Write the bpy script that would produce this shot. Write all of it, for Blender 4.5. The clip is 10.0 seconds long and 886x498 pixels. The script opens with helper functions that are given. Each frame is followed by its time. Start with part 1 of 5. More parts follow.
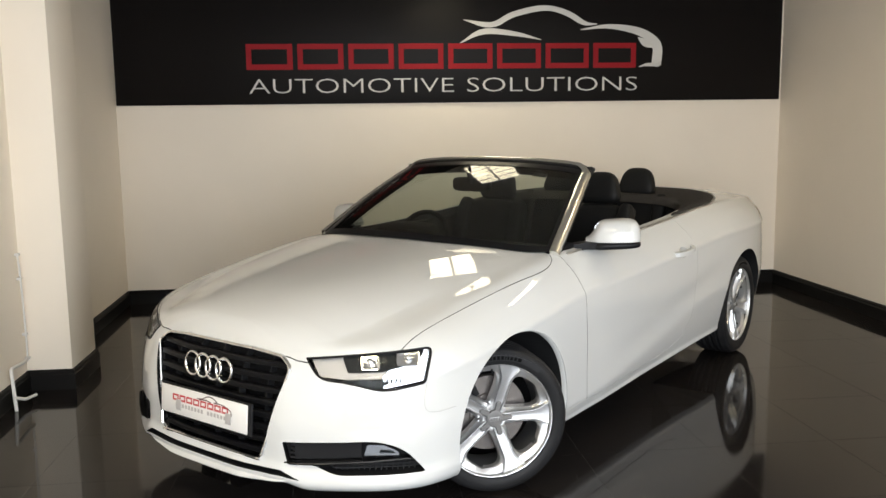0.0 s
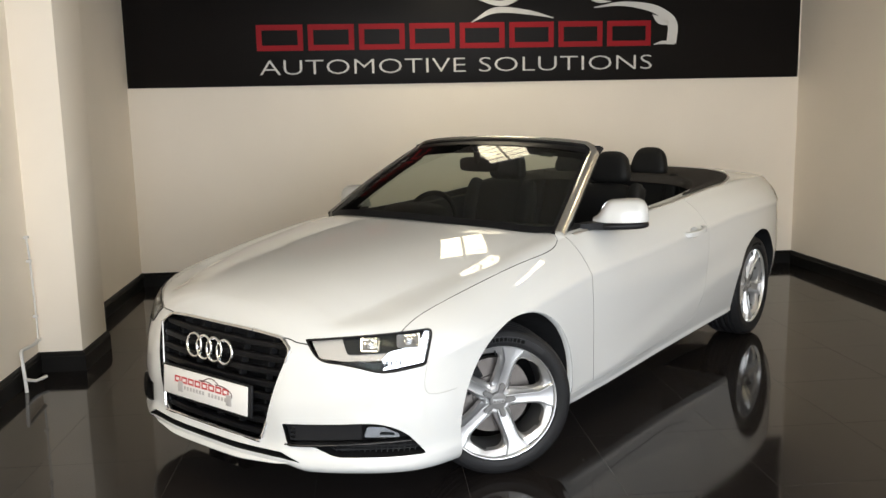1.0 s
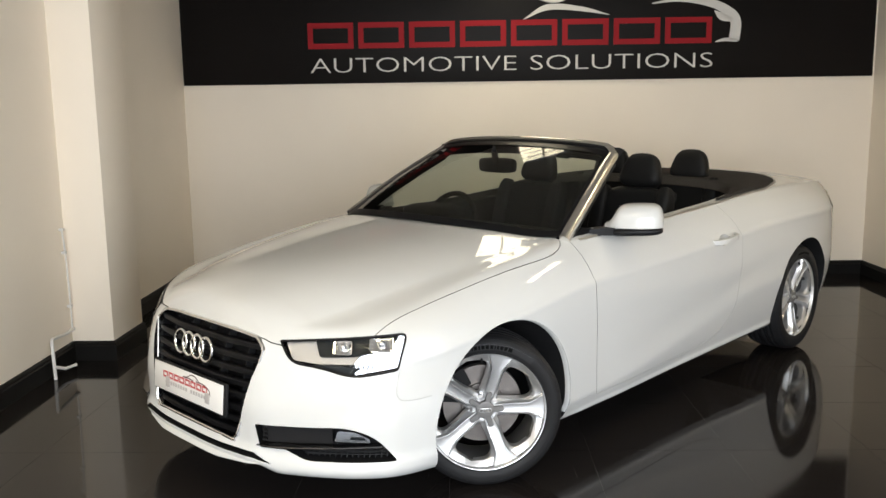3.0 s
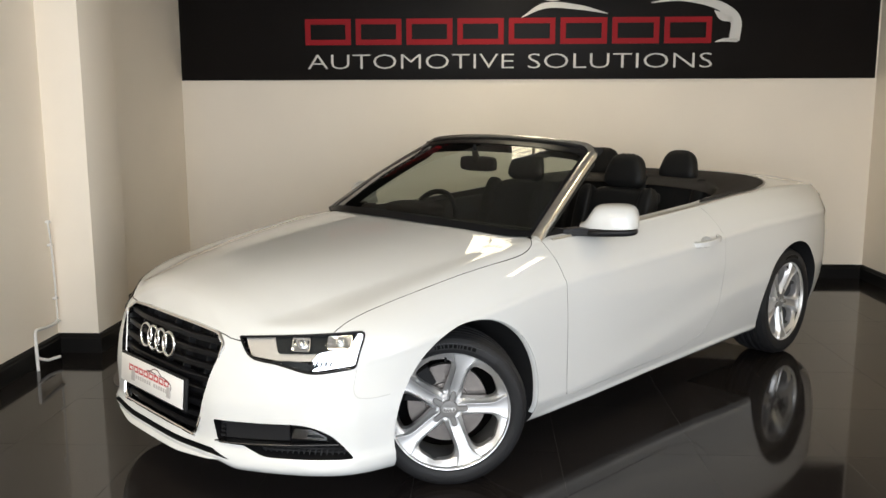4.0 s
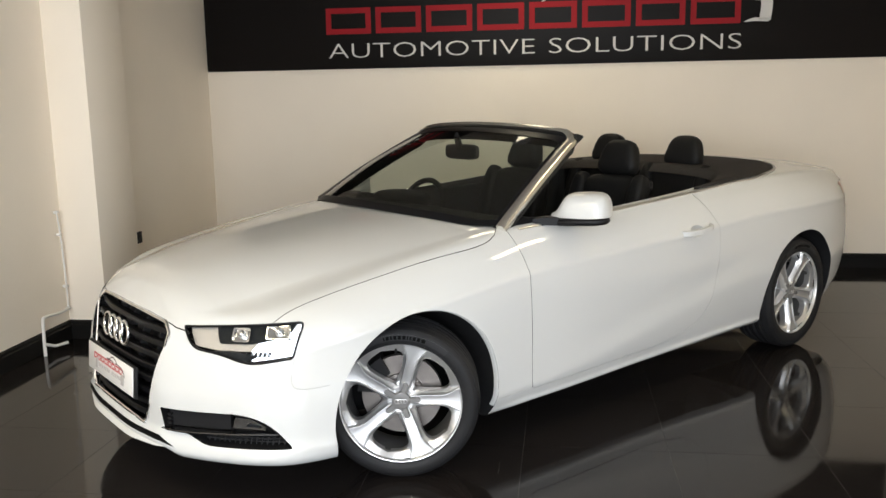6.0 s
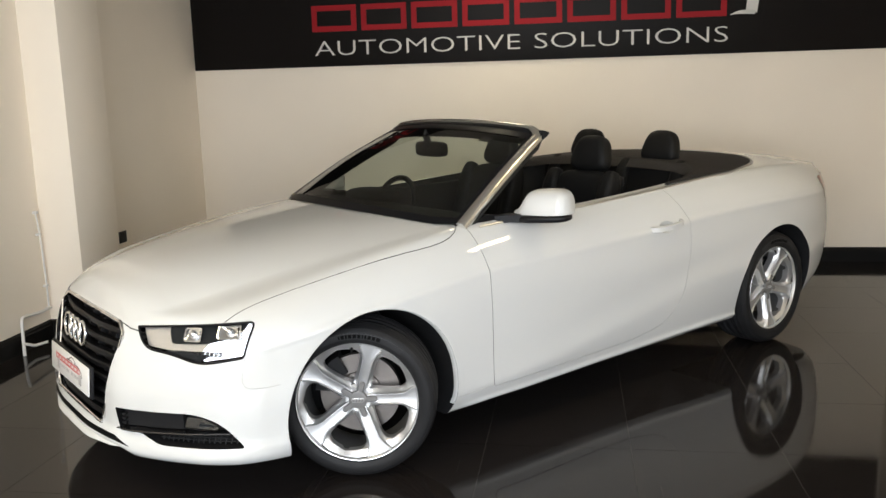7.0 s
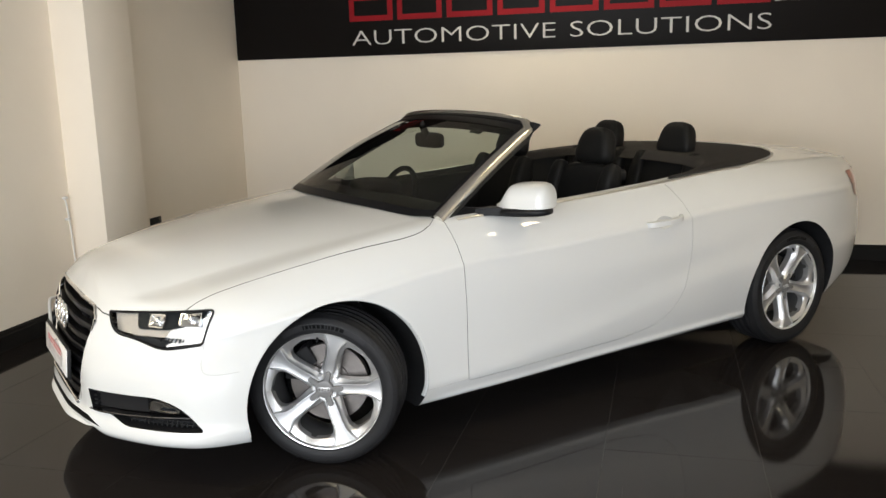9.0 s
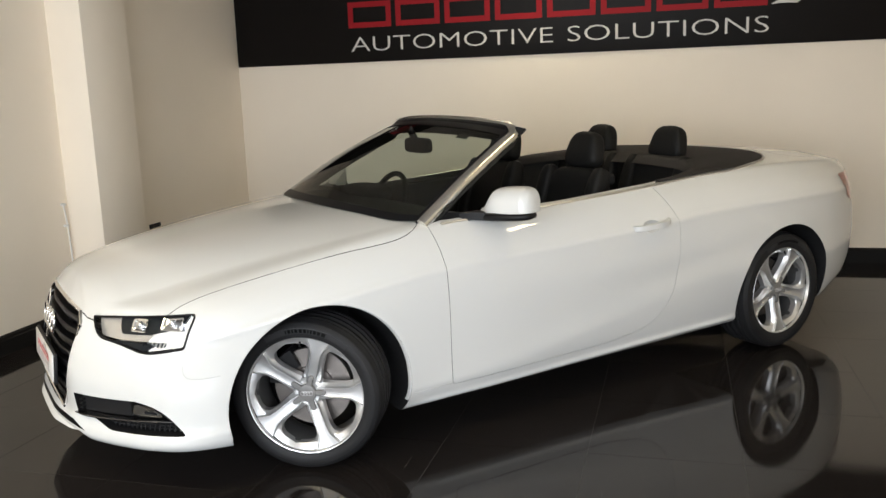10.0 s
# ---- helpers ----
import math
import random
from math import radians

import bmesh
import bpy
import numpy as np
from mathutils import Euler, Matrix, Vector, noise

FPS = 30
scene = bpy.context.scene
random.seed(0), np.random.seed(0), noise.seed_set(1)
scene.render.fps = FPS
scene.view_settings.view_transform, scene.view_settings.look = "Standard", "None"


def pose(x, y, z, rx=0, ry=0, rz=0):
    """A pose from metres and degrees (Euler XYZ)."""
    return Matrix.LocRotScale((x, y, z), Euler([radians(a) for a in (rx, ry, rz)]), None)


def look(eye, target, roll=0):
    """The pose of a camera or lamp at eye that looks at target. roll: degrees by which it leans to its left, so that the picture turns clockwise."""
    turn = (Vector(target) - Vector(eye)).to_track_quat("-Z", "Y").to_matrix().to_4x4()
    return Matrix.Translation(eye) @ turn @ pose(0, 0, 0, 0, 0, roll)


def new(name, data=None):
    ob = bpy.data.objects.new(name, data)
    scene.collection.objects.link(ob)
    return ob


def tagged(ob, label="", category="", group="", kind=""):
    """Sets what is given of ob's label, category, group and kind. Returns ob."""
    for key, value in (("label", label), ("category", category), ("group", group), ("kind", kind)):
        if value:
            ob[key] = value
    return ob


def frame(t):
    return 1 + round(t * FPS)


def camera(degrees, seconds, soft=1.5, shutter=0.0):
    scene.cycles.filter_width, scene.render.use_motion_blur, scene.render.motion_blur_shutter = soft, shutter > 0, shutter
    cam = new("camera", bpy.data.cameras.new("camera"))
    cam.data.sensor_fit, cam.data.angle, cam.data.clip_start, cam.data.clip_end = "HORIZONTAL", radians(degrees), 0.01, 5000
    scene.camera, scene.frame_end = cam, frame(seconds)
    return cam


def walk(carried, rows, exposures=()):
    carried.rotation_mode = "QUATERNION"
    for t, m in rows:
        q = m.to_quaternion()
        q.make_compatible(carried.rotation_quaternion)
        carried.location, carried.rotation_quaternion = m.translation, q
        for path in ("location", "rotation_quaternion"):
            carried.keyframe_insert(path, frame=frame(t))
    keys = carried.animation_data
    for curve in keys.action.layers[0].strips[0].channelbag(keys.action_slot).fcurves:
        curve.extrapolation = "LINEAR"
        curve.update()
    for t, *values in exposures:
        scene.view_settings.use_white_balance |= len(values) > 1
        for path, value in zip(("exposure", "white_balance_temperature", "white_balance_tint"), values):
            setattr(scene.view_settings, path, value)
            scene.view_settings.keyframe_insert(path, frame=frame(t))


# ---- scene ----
cam = camera(55.0, 10.0)
PATH = [
    (0, (2.78, 2.771, 1.493), (1.225, 1.544, 1.216), -0.8),
    (0.5, (2.751, 2.793, 1.483), (1.206, 1.556, 1.191), -1.0),
    (1, (2.703, 2.805, 1.479), (1.184, 1.544, 1.162), -1.2),
    (1.5, (2.61, 2.829, 1.478), (1.131, 1.521, 1.163), -1.1),
    (2, (2.524, 2.867, 1.478), (1.082, 1.52, 1.157), -0.8),
    (2.5, (2.437, 2.938, 1.473), (1.033, 1.553, 1.143), -0.9),
    (3, (2.353, 3.052, 1.478), (0.983, 1.63, 1.16), -0.8),
    (4.5, (2.093, 3.209, 1.473), (0.776, 1.741, 1.146), -0.1),
    (5, (1.979, 3.253, 1.474), (0.708, 1.743, 1.15), -0.7),
    (5.5, (1.877, 3.35, 1.475), (0.646, 1.811, 1.134), -0.7),
    (6.8, (1.645, 3.576, 1.469), (0.474, 1.993, 1.115), -1.6),
    (7, (1.605, 3.587, 1.478), (0.433, 2.007, 1.118), -1.6),
    (7.5, (1.506, 3.616, 1.474), (0.351, 2.024, 1.114), -1.2),
    (8, (1.406, 3.66, 1.479), (0.271, 2.052, 1.122), -1.3),
    (8.5, (1.303, 3.735, 1.471), (0.247, 2.079, 1.092), -1.6),
    (9, (1.216, 3.829, 1.483), (0.212, 2.142, 1.1), -1.6),
    (9.5, (1.156, 3.885, 1.482), (0.17, 2.188, 1.101), -1.6),
    (10, (1.115, 3.911, 1.48), (0.138, 2.206, 1.11), -2.0),
]
walk(cam, [(t, look(eye, target, roll)) for t, eye, target, roll in PATH])

# ---------------------------------------------------------------- light
ROOM = pose(0, 0, 0, 0, 0, 134.6)      # the showroom's own axes: x along the banner wall, y towards it

world = bpy.data.worlds.new("world")
scene.world = world
world.use_nodes = True
sky = world.node_tree.nodes.new("ShaderNodeTexSky")
sky.sky_type, sky.sun_disc = "NISHITA", False
sky.sun_elevation, sky.sun_rotation = radians(35), radians(200)
world.node_tree.links.new(sky.outputs[0], world.node_tree.nodes["Background"].inputs[0])
world.node_tree.nodes["Background"].inputs[1].default_value = 0.1


def area_lamp(name, m, sx, sy, watts, colour):
    data = bpy.data.lights.new(name, "AREA")
    data.shape, data.size, data.size_y, data.energy, data.color = "RECTANGLE", sx, sy, watts, colour
    ob = new(name, data)
    ob.matrix_world = m
    return ob


# daylight through the shop window behind the camera
area_lamp("window_light", ROOM @ pose(0.9, -6.15, 1.55, 90, 0, 0), 4.9, 2.3, 318, (0.86, 0.90, 0.955))
# side window light, added out of view to lift the left wall
area_lamp("window_light", ROOM @ pose(4.02, -4.1, 1.55, 90, 0, 90), 2.6, 2.3, 76, (0.86, 0.90, 0.955))
# warm ceiling panels; the third is added, unseen, to brighten the left wall
PANELS = [(0.90, 2.66, 0.48, 1.45, 1.0), (2.80, 0.45, 0.28, 0.65, 10), (-0.30, -2.6, 0.60, 1.2, 22)]   # place, width, length, watts
for px, py, wide, long, watts in PANELS:
    area_lamp("panel_light", ROOM @ pose(px, py, 2.765, 0, 0, 0), wide - 0.06, long - 0.06, watts, (1.0, 0.83, 0.50))


# ---------------------------------------------------------------- materials
def material(name, colour, rough=0.5, metal=0.0, coat=0.0, spec=0.5, vary=0.0, scale=6.0, bump=0.0, bump_scale=60.0,
             rough_vary=0.0, alpha=1.0, transmission=0.0, emit=None, strength=0.0):
    m = bpy.data.materials.new(name)
    m.use_nodes = True
    nt = m.node_tree
    b = nt.nodes["Principled BSDF"]
    b.inputs["Base Color"].default_value = (*colour, 1)
    b.inputs["Roughness"].default_value = rough
    b.inputs["Metallic"].default_value = metal
    b.inputs["Coat Weight"].default_value = coat
    b.inputs["Coat Roughness"].default_value = 0.02
    b.inputs["Specular IOR Level"].default_value = spec
    b.inputs["Transmission Weight"].default_value = transmission
    if emit:
        b.inputs["Emission Color"].default_value = (*emit, 1)
        b.inputs["Emission Strength"].default_value = strength
    if vary or bump or rough_vary:
        coord = nt.nodes.new("ShaderNodeTexCoord")
    if vary or rough_vary:
        big = nt.nodes.new("ShaderNodeTexNoise")
        big.inputs["Scale"].default_value, big.inputs["Detail"].default_value = scale, 8
        nt.links.new(coord.outputs["Object"], big.inputs["Vector"])
    if vary:
        mix = nt.nodes.new("ShaderNodeMix")
        mix.data_type = "RGBA"
        mix.inputs[6].default_value = (*[c * (1 - vary) for c in colour], 1)
        mix.inputs[7].default_value = (*[min(1, c * (1 + vary)) for c in colour], 1)
        nt.links.new(big.outputs[0], mix.inputs[0])
        nt.links.new(mix.outputs[2], b.inputs["Base Color"])
    if rough_vary:
        ramp = nt.nodes.new("ShaderNodeMapRange")
        ramp.inputs[1].default_value, ramp.inputs[2].default_value = 0.35, 0.7
        ramp.inputs[3].default_value, ramp.inputs[4].default_value = max(0, rough - rough_vary), rough + rough_vary
        nt.links.new(big.outputs[0], ramp.inputs[0])
        nt.links.new(ramp.outputs[0], b.inputs["Roughness"])
    if bump:
        fine = nt.nodes.new("ShaderNodeTexNoise")
        fine.inputs["Scale"].default_value, fine.inputs["Detail"].default_value = bump_scale, 6
        nt.links.new(coord.outputs["Object"], fine.inputs["Vector"])
        bn = nt.nodes.new("ShaderNodeBump")
        bn.inputs["Strength"].default_value, bn.inputs["Distance"].default_value = bump, 0.004
        nt.links.new(fine.outputs[0], bn.inputs["Height"])
        nt.links.new(bn.outputs[0], b.inputs["Normal"])
    return m


def pane_material(name, tint, gloss):
    """Thin glass: lets light straight through, tinted, with a mirror's share set by Fresnel."""
    m = bpy.data.materials.new(name)
    m.use_nodes = True
    nt = m.node_tree
    nt.nodes.clear()
    out = nt.nodes.new("ShaderNodeOutputMaterial")
    clear = nt.nodes.new("ShaderNodeBsdfTransparent")
    clear.inputs[0].default_value = (*tint, 1)
    shine = nt.nodes.new("ShaderNodeBsdfGlossy")
    shine.inputs["Roughness"].default_value = 0.01
    fres = nt.nodes.new("ShaderNodeFresnel")
    fres.inputs[0].default_value = gloss
    mix = nt.nodes.new("ShaderNodeMixShader")
    nt.links.new(fres.outputs[0], mix.inputs[0])
    nt.links.new(clear.outputs[0], mix.inputs[1])
    nt.links.new(shine.outputs[0], mix.inputs[2])
    nt.links.new(mix.outputs[0], out.inputs[0])
    return m


PAINT = material("white_paint", (0.635, 0.64, 0.63), 0.55, coat=1.0, spec=0.2, vary=0.012, scale=3)
PAINT.node_tree.nodes["Principled BSDF"].inputs["Coat IOR"].default_value = 1.6
PAINT.node_tree.nodes["Principled BSDF"].inputs["Coat Roughness"].default_value = 0.008
BLACK = material("black_plastic", (0.012, 0.012, 0.013), 0.55, spec=0.2, vary=0.2, bump=0.15, bump_scale=300)
GLOSS_BLACK = material("gloss_black", (0.008, 0.008, 0.009), 0.08, coat=0.5)
WELL = material("wheel_well_liner", (0.018, 0.018, 0.019), 0.8, spec=0.1, bump=0.4, bump_scale=120)
CHROME = material("chrome", (0.80, 0.80, 0.80), 0.06, metal=1.0)
SATIN = material("anodised_aluminium", (0.76, 0.75, 0.72), 0.27, metal=1.0, vary=0.06, scale=60)
BELT = material("brushed_trim", (0.60, 0.60, 0.60), 0.35, metal=1.0, vary=0.05, scale=40)
ALLOY = material("silver_alloy", (0.70, 0.70, 0.70), 0.33, metal=0.82, coat=0.4, vary=0.02, scale=20)
CAP_GREY = material("cap_grey_paint", (0.20, 0.195, 0.19), 0.5, metal=0.3, vary=0.05, scale=40)
ALLOY_DARK = material("alloy_barrel", (0.22, 0.22, 0.22), 0.4, metal=0.8, vary=0.2, scale=15)
STEEL = material("brake_steel", (0.19, 0.172, 0.16), 0.42, metal=0.8, vary=0.25, scale=25)
RUBBER = material("tyre_rubber", (0.016, 0.016, 0.017), 0.48, spec=0.20, vary=0.25, scale=14, bump=0.1, bump_scale=400)
RUBBER_MARK = material("tyre_lettering", (0.004, 0.004, 0.004), 0.6, spec=0.05)
RUBBER_BAND = material("tyre_wall_band", (0.024, 0.024, 0.026), 0.45, spec=0.25, vary=0.2, scale=20)
LEATHER = material("black_leather", (0.007, 0.007, 0.007), 0.55, spec=0.2, vary=0.15, bump=0.25, bump_scale=420)
DASH = material("dark_dashboard", (0.018, 0.018, 0.017), 0.7, spec=0.25, vary=0.1, bump=0.2, bump_scale=500)
CANVAS = material("grey_tonneau_vinyl", (0.026, 0.023, 0.022), 0.62, spec=0.2, vary=0.15, scale=30, bump=0.3, bump_scale=600)
GLASS = pane_material("windscreen_glass", (0.61, 0.69, 0.625), 1.62)
LAMP_GLASS = pane_material("lamp_glass", (0.93, 0.94, 0.95), 1.2)
REFLECTOR = material("lamp_reflector", (0.66, 0.67, 0.68), 0.18, metal=0.85, bump=0.12, bump_scale=60)
LAMP_GREY = material("lamp_grey_trim", (0.62, 0.60, 0.57), 0.26, metal=0.7, vary=0.05, scale=20)
SEAM = material("seam_shadow_gap", (0.45, 0.45, 0.44), 0.6)
SLAT = material("satin_black_slat", (0.005, 0.005, 0.006), 0.40, spec=0.2)
LAMP_DARK = material("lamp_bezel", (0.012, 0.014, 0.016), 0.45, spec=0.15)
RED_LAMP = material("red_tail_lamp", (0.28, 0.015, 0.012), 0.12, coat=1.0)
PLATE = material("number_plate_white", (0.80, 0.785, 0.76), 0.35, coat=0.3, vary=0.02)
PLATE_RED = material("plate_red_print", (0.50, 0.045, 0.05), 0.4)
PLATE_GREY = material("plate_grey_print", (0.45, 0.43, 0.42), 0.4)
PLATE_DARK = material("plate_dark_print", (0.10, 0.05, 0.05), 0.4)

# ---------------------------------------------------------------- tools
def spline(*knots):
    """A smooth curve through (x, value) knots in rising x (monotone cubic), as a function."""
    xs, ys = np.array([k[0] for k in knots], float), np.array([k[1] for k in knots], float)
    h, d = np.diff(xs), np.diff(ys) / np.diff(xs)
    m = np.zeros(len(xs))
    m[0], m[-1] = d[0], d[-1]
    for i in range(1, len(xs) - 1):
        if d[i - 1] * d[i] > 0:
            a, b = 2 * h[i] + h[i - 1], h[i] + 2 * h[i - 1]
            m[i] = (a + b) / (a / d[i - 1] + b / d[i])

    def value(x):
        x = min(max(x, xs[0]), xs[-1])
        i = min(max(int(np.searchsorted(xs, x)) - 1, 0), len(xs) - 2)
        t = (x - xs[i]) / h[i]
        return float(ys[i] * (1 + 2 * t) * (1 - t) ** 2 + h[i] * m[i] * t * (1 - t) ** 2
                     + ys[i + 1] * t * t * (3 - 2 * t) + h[i] * m[i + 1] * t * t * (t - 1))
    return value


def through_points(points, n, closed=False):
    """n points of a Catmull-Rom curve through 2D or 3D points, even in length."""
    P = [np.array(p, float) for p in points]
    if closed:
        P = [P[-1]] + P + [P[0], P[1]]
    else:
        P = [2 * P[0] - P[1]] + P + [2 * P[-1] - P[-2]]
    fine = []
    for a, b, c, d in zip(P, P[1:], P[2:], P[3:]):
        for t in np.linspace(0, 1, 24, endpoint=False):
            fine.append(0.5 * (2 * b + (c - a) * t + (2 * a - 5 * b + 4 * c - d) * t ** 2 + (3 * b - a - 3 * c + d) * t ** 3))
    fine.append(P[-2])
    fine = np.array(fine)
    run = np.concatenate([[0], np.cumsum(np.linalg.norm(np.diff(fine, axis=0), axis=1))])
    at = np.linspace(0, run[-1], n, endpoint=not closed)
    return np.stack([np.interp(at, run, fine[:, k]) for k in range(fine.shape[1])], 1)


def rounded(points, r, n=5):
    """A closed 2D outline with its corners rounded by r (one number, or one for each corner)."""
    P = [np.array(p, float) for p in points]
    out = []
    for i, p in enumerate(P):
        a, b = P[i - 1] - p, P[(i + 1) % len(P)] - p
        la, lb = np.linalg.norm(a), np.linalg.norm(b)
        k = min(r[i] if isinstance(r, (list, tuple)) else r, la * 0.48, lb * 0.48)
        s, e = p + a / la * k, p + b / lb * k
        for t in np.linspace(0, 1, n):
            out.append((1 - t) ** 2 * s + 2 * t * (1 - t) * p + t * t * e)
    return out


def mesh_of(name, bm, *mats):
    bmesh.ops.recalc_face_normals(bm, faces=bm.faces)
    me = bpy.data.meshes.new(name)
    bm.to_mesh(me)
    bm.free()
    for m in mats:
        me.materials.append(m)
    return me


def smooth(me, angle=35):
    me.polygons.foreach_set("use_smooth", [True] * len(me.polygons))
    me.set_sharp_from_angle(angle=radians(angle))
    return me


def part(name, bm, mat, parent=None, label="", angle=35, m=None):
    """One mesh object out of a bmesh or a mesh, under a thing or a part."""
    me = bm if isinstance(bm, bpy.types.Mesh) else mesh_of(name, bm, mat)
    smooth(me, angle)
    ob = new(name, me)
    if parent:
        ob.parent = parent
    if m is not None:
        ob.matrix_local = m
    if label:
        tagged(ob, label)
    return ob


def empty(name, label, category, group="", kind="", m=None):
    ob = new(name)
    if m is not None:
        ob.matrix_world = m
    return tagged(ob, label, category, group, kind)


def box(x0, x1, y0, y1, z0, z1, bevel=0.0, bm=None, seg=2):
    own = bmesh.new()
    v = [own.verts.new((x, y, z)) for x in (x0, x1) for y in (y0, y1) for z in (z0, z1)]
    for f in ((0, 1, 3, 2), (4, 6, 7, 5), (0, 4, 5, 1), (2, 3, 7, 6), (0, 2, 6, 4), (1, 5, 7, 3)):
        own.faces.new([v[i] for i in f])
    if bevel:
        bmesh.ops.bevel(own, geom=list(own.edges), offset=bevel, segments=seg, profile=0.5, affect="EDGES")
    return join(bm, own)


def join(bm, other):
    """other added to bm (or other itself)."""
    if bm is None:
        return other
    other.verts.index_update()
    new_v = [bm.verts.new(v.co) for v in other.verts]
    for f in other.faces:
        bm.faces.new([new_v[v.index] for v in f.verts])
    other.free()
    return bm


def prism(outline, place, near, far, bm=None):
    """A solid: a 2D outline carried by place(a, b, depth) from one depth to another."""
    own = bmesh.new()
    A = [own.verts.new(place(a, b, near)) for a, b in outline]
    B = [own.verts.new(place(a, b, far)) for a, b in outline]
    n = len(A)
    own.faces.new(A)
    own.faces.new(B[::-1])
    for i in range(n):
        own.faces.new((A[i], B[i], B[(i + 1) % n], A[(i + 1) % n]))
    return join(bm, own)


def sweep(path, section, bm=None, closed=False, up=(0, 0, 1), scale=None, cap=True):
    """A section of (side, up) points swept along a 3D path."""
    own = bmesh.new()
    P = [Vector(p) for p in path]
    rings = []
    for i, p in enumerate(P):
        a = P[i - 1] if (i or closed) else p
        b = P[(i + 1) % len(P)] if (i < len(P) - 1 or closed) else p
        d = (b - a).normalized()
        side = d.cross(Vector(up)).normalized()
        top = side.cross(d)
        k = scale(i / (len(P) - 1)) if scale else 1.0
        rings.append([own.verts.new(p + side * s * k + top * u * k) for s, u in section])
    n = len(section)
    for i in range(len(rings) if closed else len(rings) - 1):
        r, q = rings[i], rings[(i + 1) % len(rings)]
        for j in range(n):
            own.faces.new((r[j], r[(j + 1) % n], q[(j + 1) % n], q[j]))
    if cap and not closed:
        own.faces.new(rings[0][::-1])
        own.faces.new(rings[-1])
    return join(bm, own)


def ring_section(r, n=8):
    return [(r * math.cos(2 * math.pi * i / n), r * math.sin(2 * math.pi * i / n)) for i in range(n)]


def revolve(profile, n=64, bm=None, closed=False):
    """A profile of (radius, y) turned about the y axis."""
    own = bmesh.new()
    rings = []
    for i in range(n):
        a = 2 * math.pi * i / n
        rings.append([own.verts.new((r * math.cos(a), y, r * math.sin(a))) for r, y in profile])
    m = len(profile)
    for i in range(n):
        p, q = rings[i], rings[(i + 1) % n]
        for j in range(m if closed else m - 1):
            own.faces.new((p[j], p[(j + 1) % m], q[(j + 1) % m], q[j]))
    return join(bm, own)


def grid(fn, nu, nv, bm=None, close_u=False):
    """A sheet of points fn(u, v), u and v from 0 to 1."""
    own = bmesh.new()
    V = [[own.verts.new(fn(i / (nu if close_u else nu - 1), j / (nv - 1))) for j in range(nv)] for i in range(nu)]
    for i in range(nu if close_u else nu - 1):
        for j in range(nv - 1):
            a, b = V[i], V[(i + 1) % nu]
            own.faces.new((a[j], b[j], b[j + 1], a[j + 1]))
    return join(bm, own)


def boolean(me, cutter, op):
    """The mesh cut by a closed bmesh or mesh; the cut faces take the cutter's material."""
    a, b = new("cut_a", me), new("cut_b", cutter)
    mod = a.modifiers.new("cut", "BOOLEAN")
    mod.operation, mod.solver, mod.object, mod.material_mode = op, "EXACT", b, "TRANSFER"
    done = bpy.data.meshes.new_from_object(a.evaluated_get(bpy.context.evaluated_depsgraph_get()))
    bpy.data.objects.remove(a)
    bpy.data.objects.remove(b)
    return done

# ---------------------------------------------------------------- the showroom
def wall_paint(name, colour):
    return material(name, colour, 0.75, vary=0.045, scale=1.6, bump=0.12, bump_scale=90)


WALL = wall_paint("cream_white_emulsion", (0.90, 0.812, 0.69))
CEILING = wall_paint("grey_ceiling_paint", (0.52, 0.50, 0.47))
SKIRT = material("black_gloss_skirting", (0.008, 0.0075, 0.007), 0.45, spec=0.15, vary=0.2, bump=0.1, bump_scale=30)
PIPE_PAINT = material("white_pipe_paint", (0.72, 0.70, 0.67), 0.45, vary=0.05)
GROUT = material("dark_grout", (0.085, 0.080, 0.075), 0.6, vary=0.95, scale=1.3)
X0, X1, Y0, Y1, CEIL = -1.937, 4.066, -6.2, 3.752, 2.83


def structure(name, bm, mat, label="", angle=35):
    ob = part(name, bm, mat, angle=angle, m=None)
    ob.matrix_world = ROOM
    return tagged(ob, label, name.rstrip("_0123456789").replace("_", " "), kind="structure")


structure("wall_back", box(X0 - 0.2, X1 + 0.2, Y1, Y1 + 0.2, -0.05, CEIL), WALL, "cream-white painted back wall under the black banner")
def left_x(y):
    """The side wall runs a little out of square."""
    return -1.937 + 0.0196 * (Y1 - y)


PX, PY0, PY1 = -1.632, 1.195, 1.665
structure("wall_left", prism([(-2.2, Y0), (left_x(Y0), Y0), (left_x(Y1), Y1), (-2.2, Y1)], lambda a, b, d: (a, b, d), -0.05, CEIL), WALL, "cream-white painted side wall with a boxed-out pier")
# right wall, opened for the added side window
wr = box(X1, X1 + 0.2, Y0, -5.4, -0.05, CEIL)
box(X1, X1 + 0.2, -2.8, Y1, -0.05, CEIL, bm=wr)
box(X1, X1 + 0.2, -5.4, -2.8, -0.05, 0.4, bm=wr)
box(X1, X1 + 0.2, -5.4, -2.8, 2.7, CEIL, bm=wr)
structure("wall_right", wr, WALL, "cream-white painted side wall with an added, unseen shop window")
structure("pier", box(left_x(PY0) - 0.05, PX, PY0, PY1, -0.05, CEIL, 0.004), WALL, "cream-white painted square pier on the side wall")
structure("ceiling", box(X0 - 0.2, X1 + 0.2, Y0 - 0.2, Y1 + 0.2, CEIL, CEIL + 0.2), CEILING, "grey painted plain flat ceiling")
fw = box(X0 - 0.2, -1.6, Y0 - 0.2, Y0, -0.05, CEIL)
box(3.4, X1 + 0.2, Y0 - 0.2, Y0, -0.05, CEIL, bm=fw)
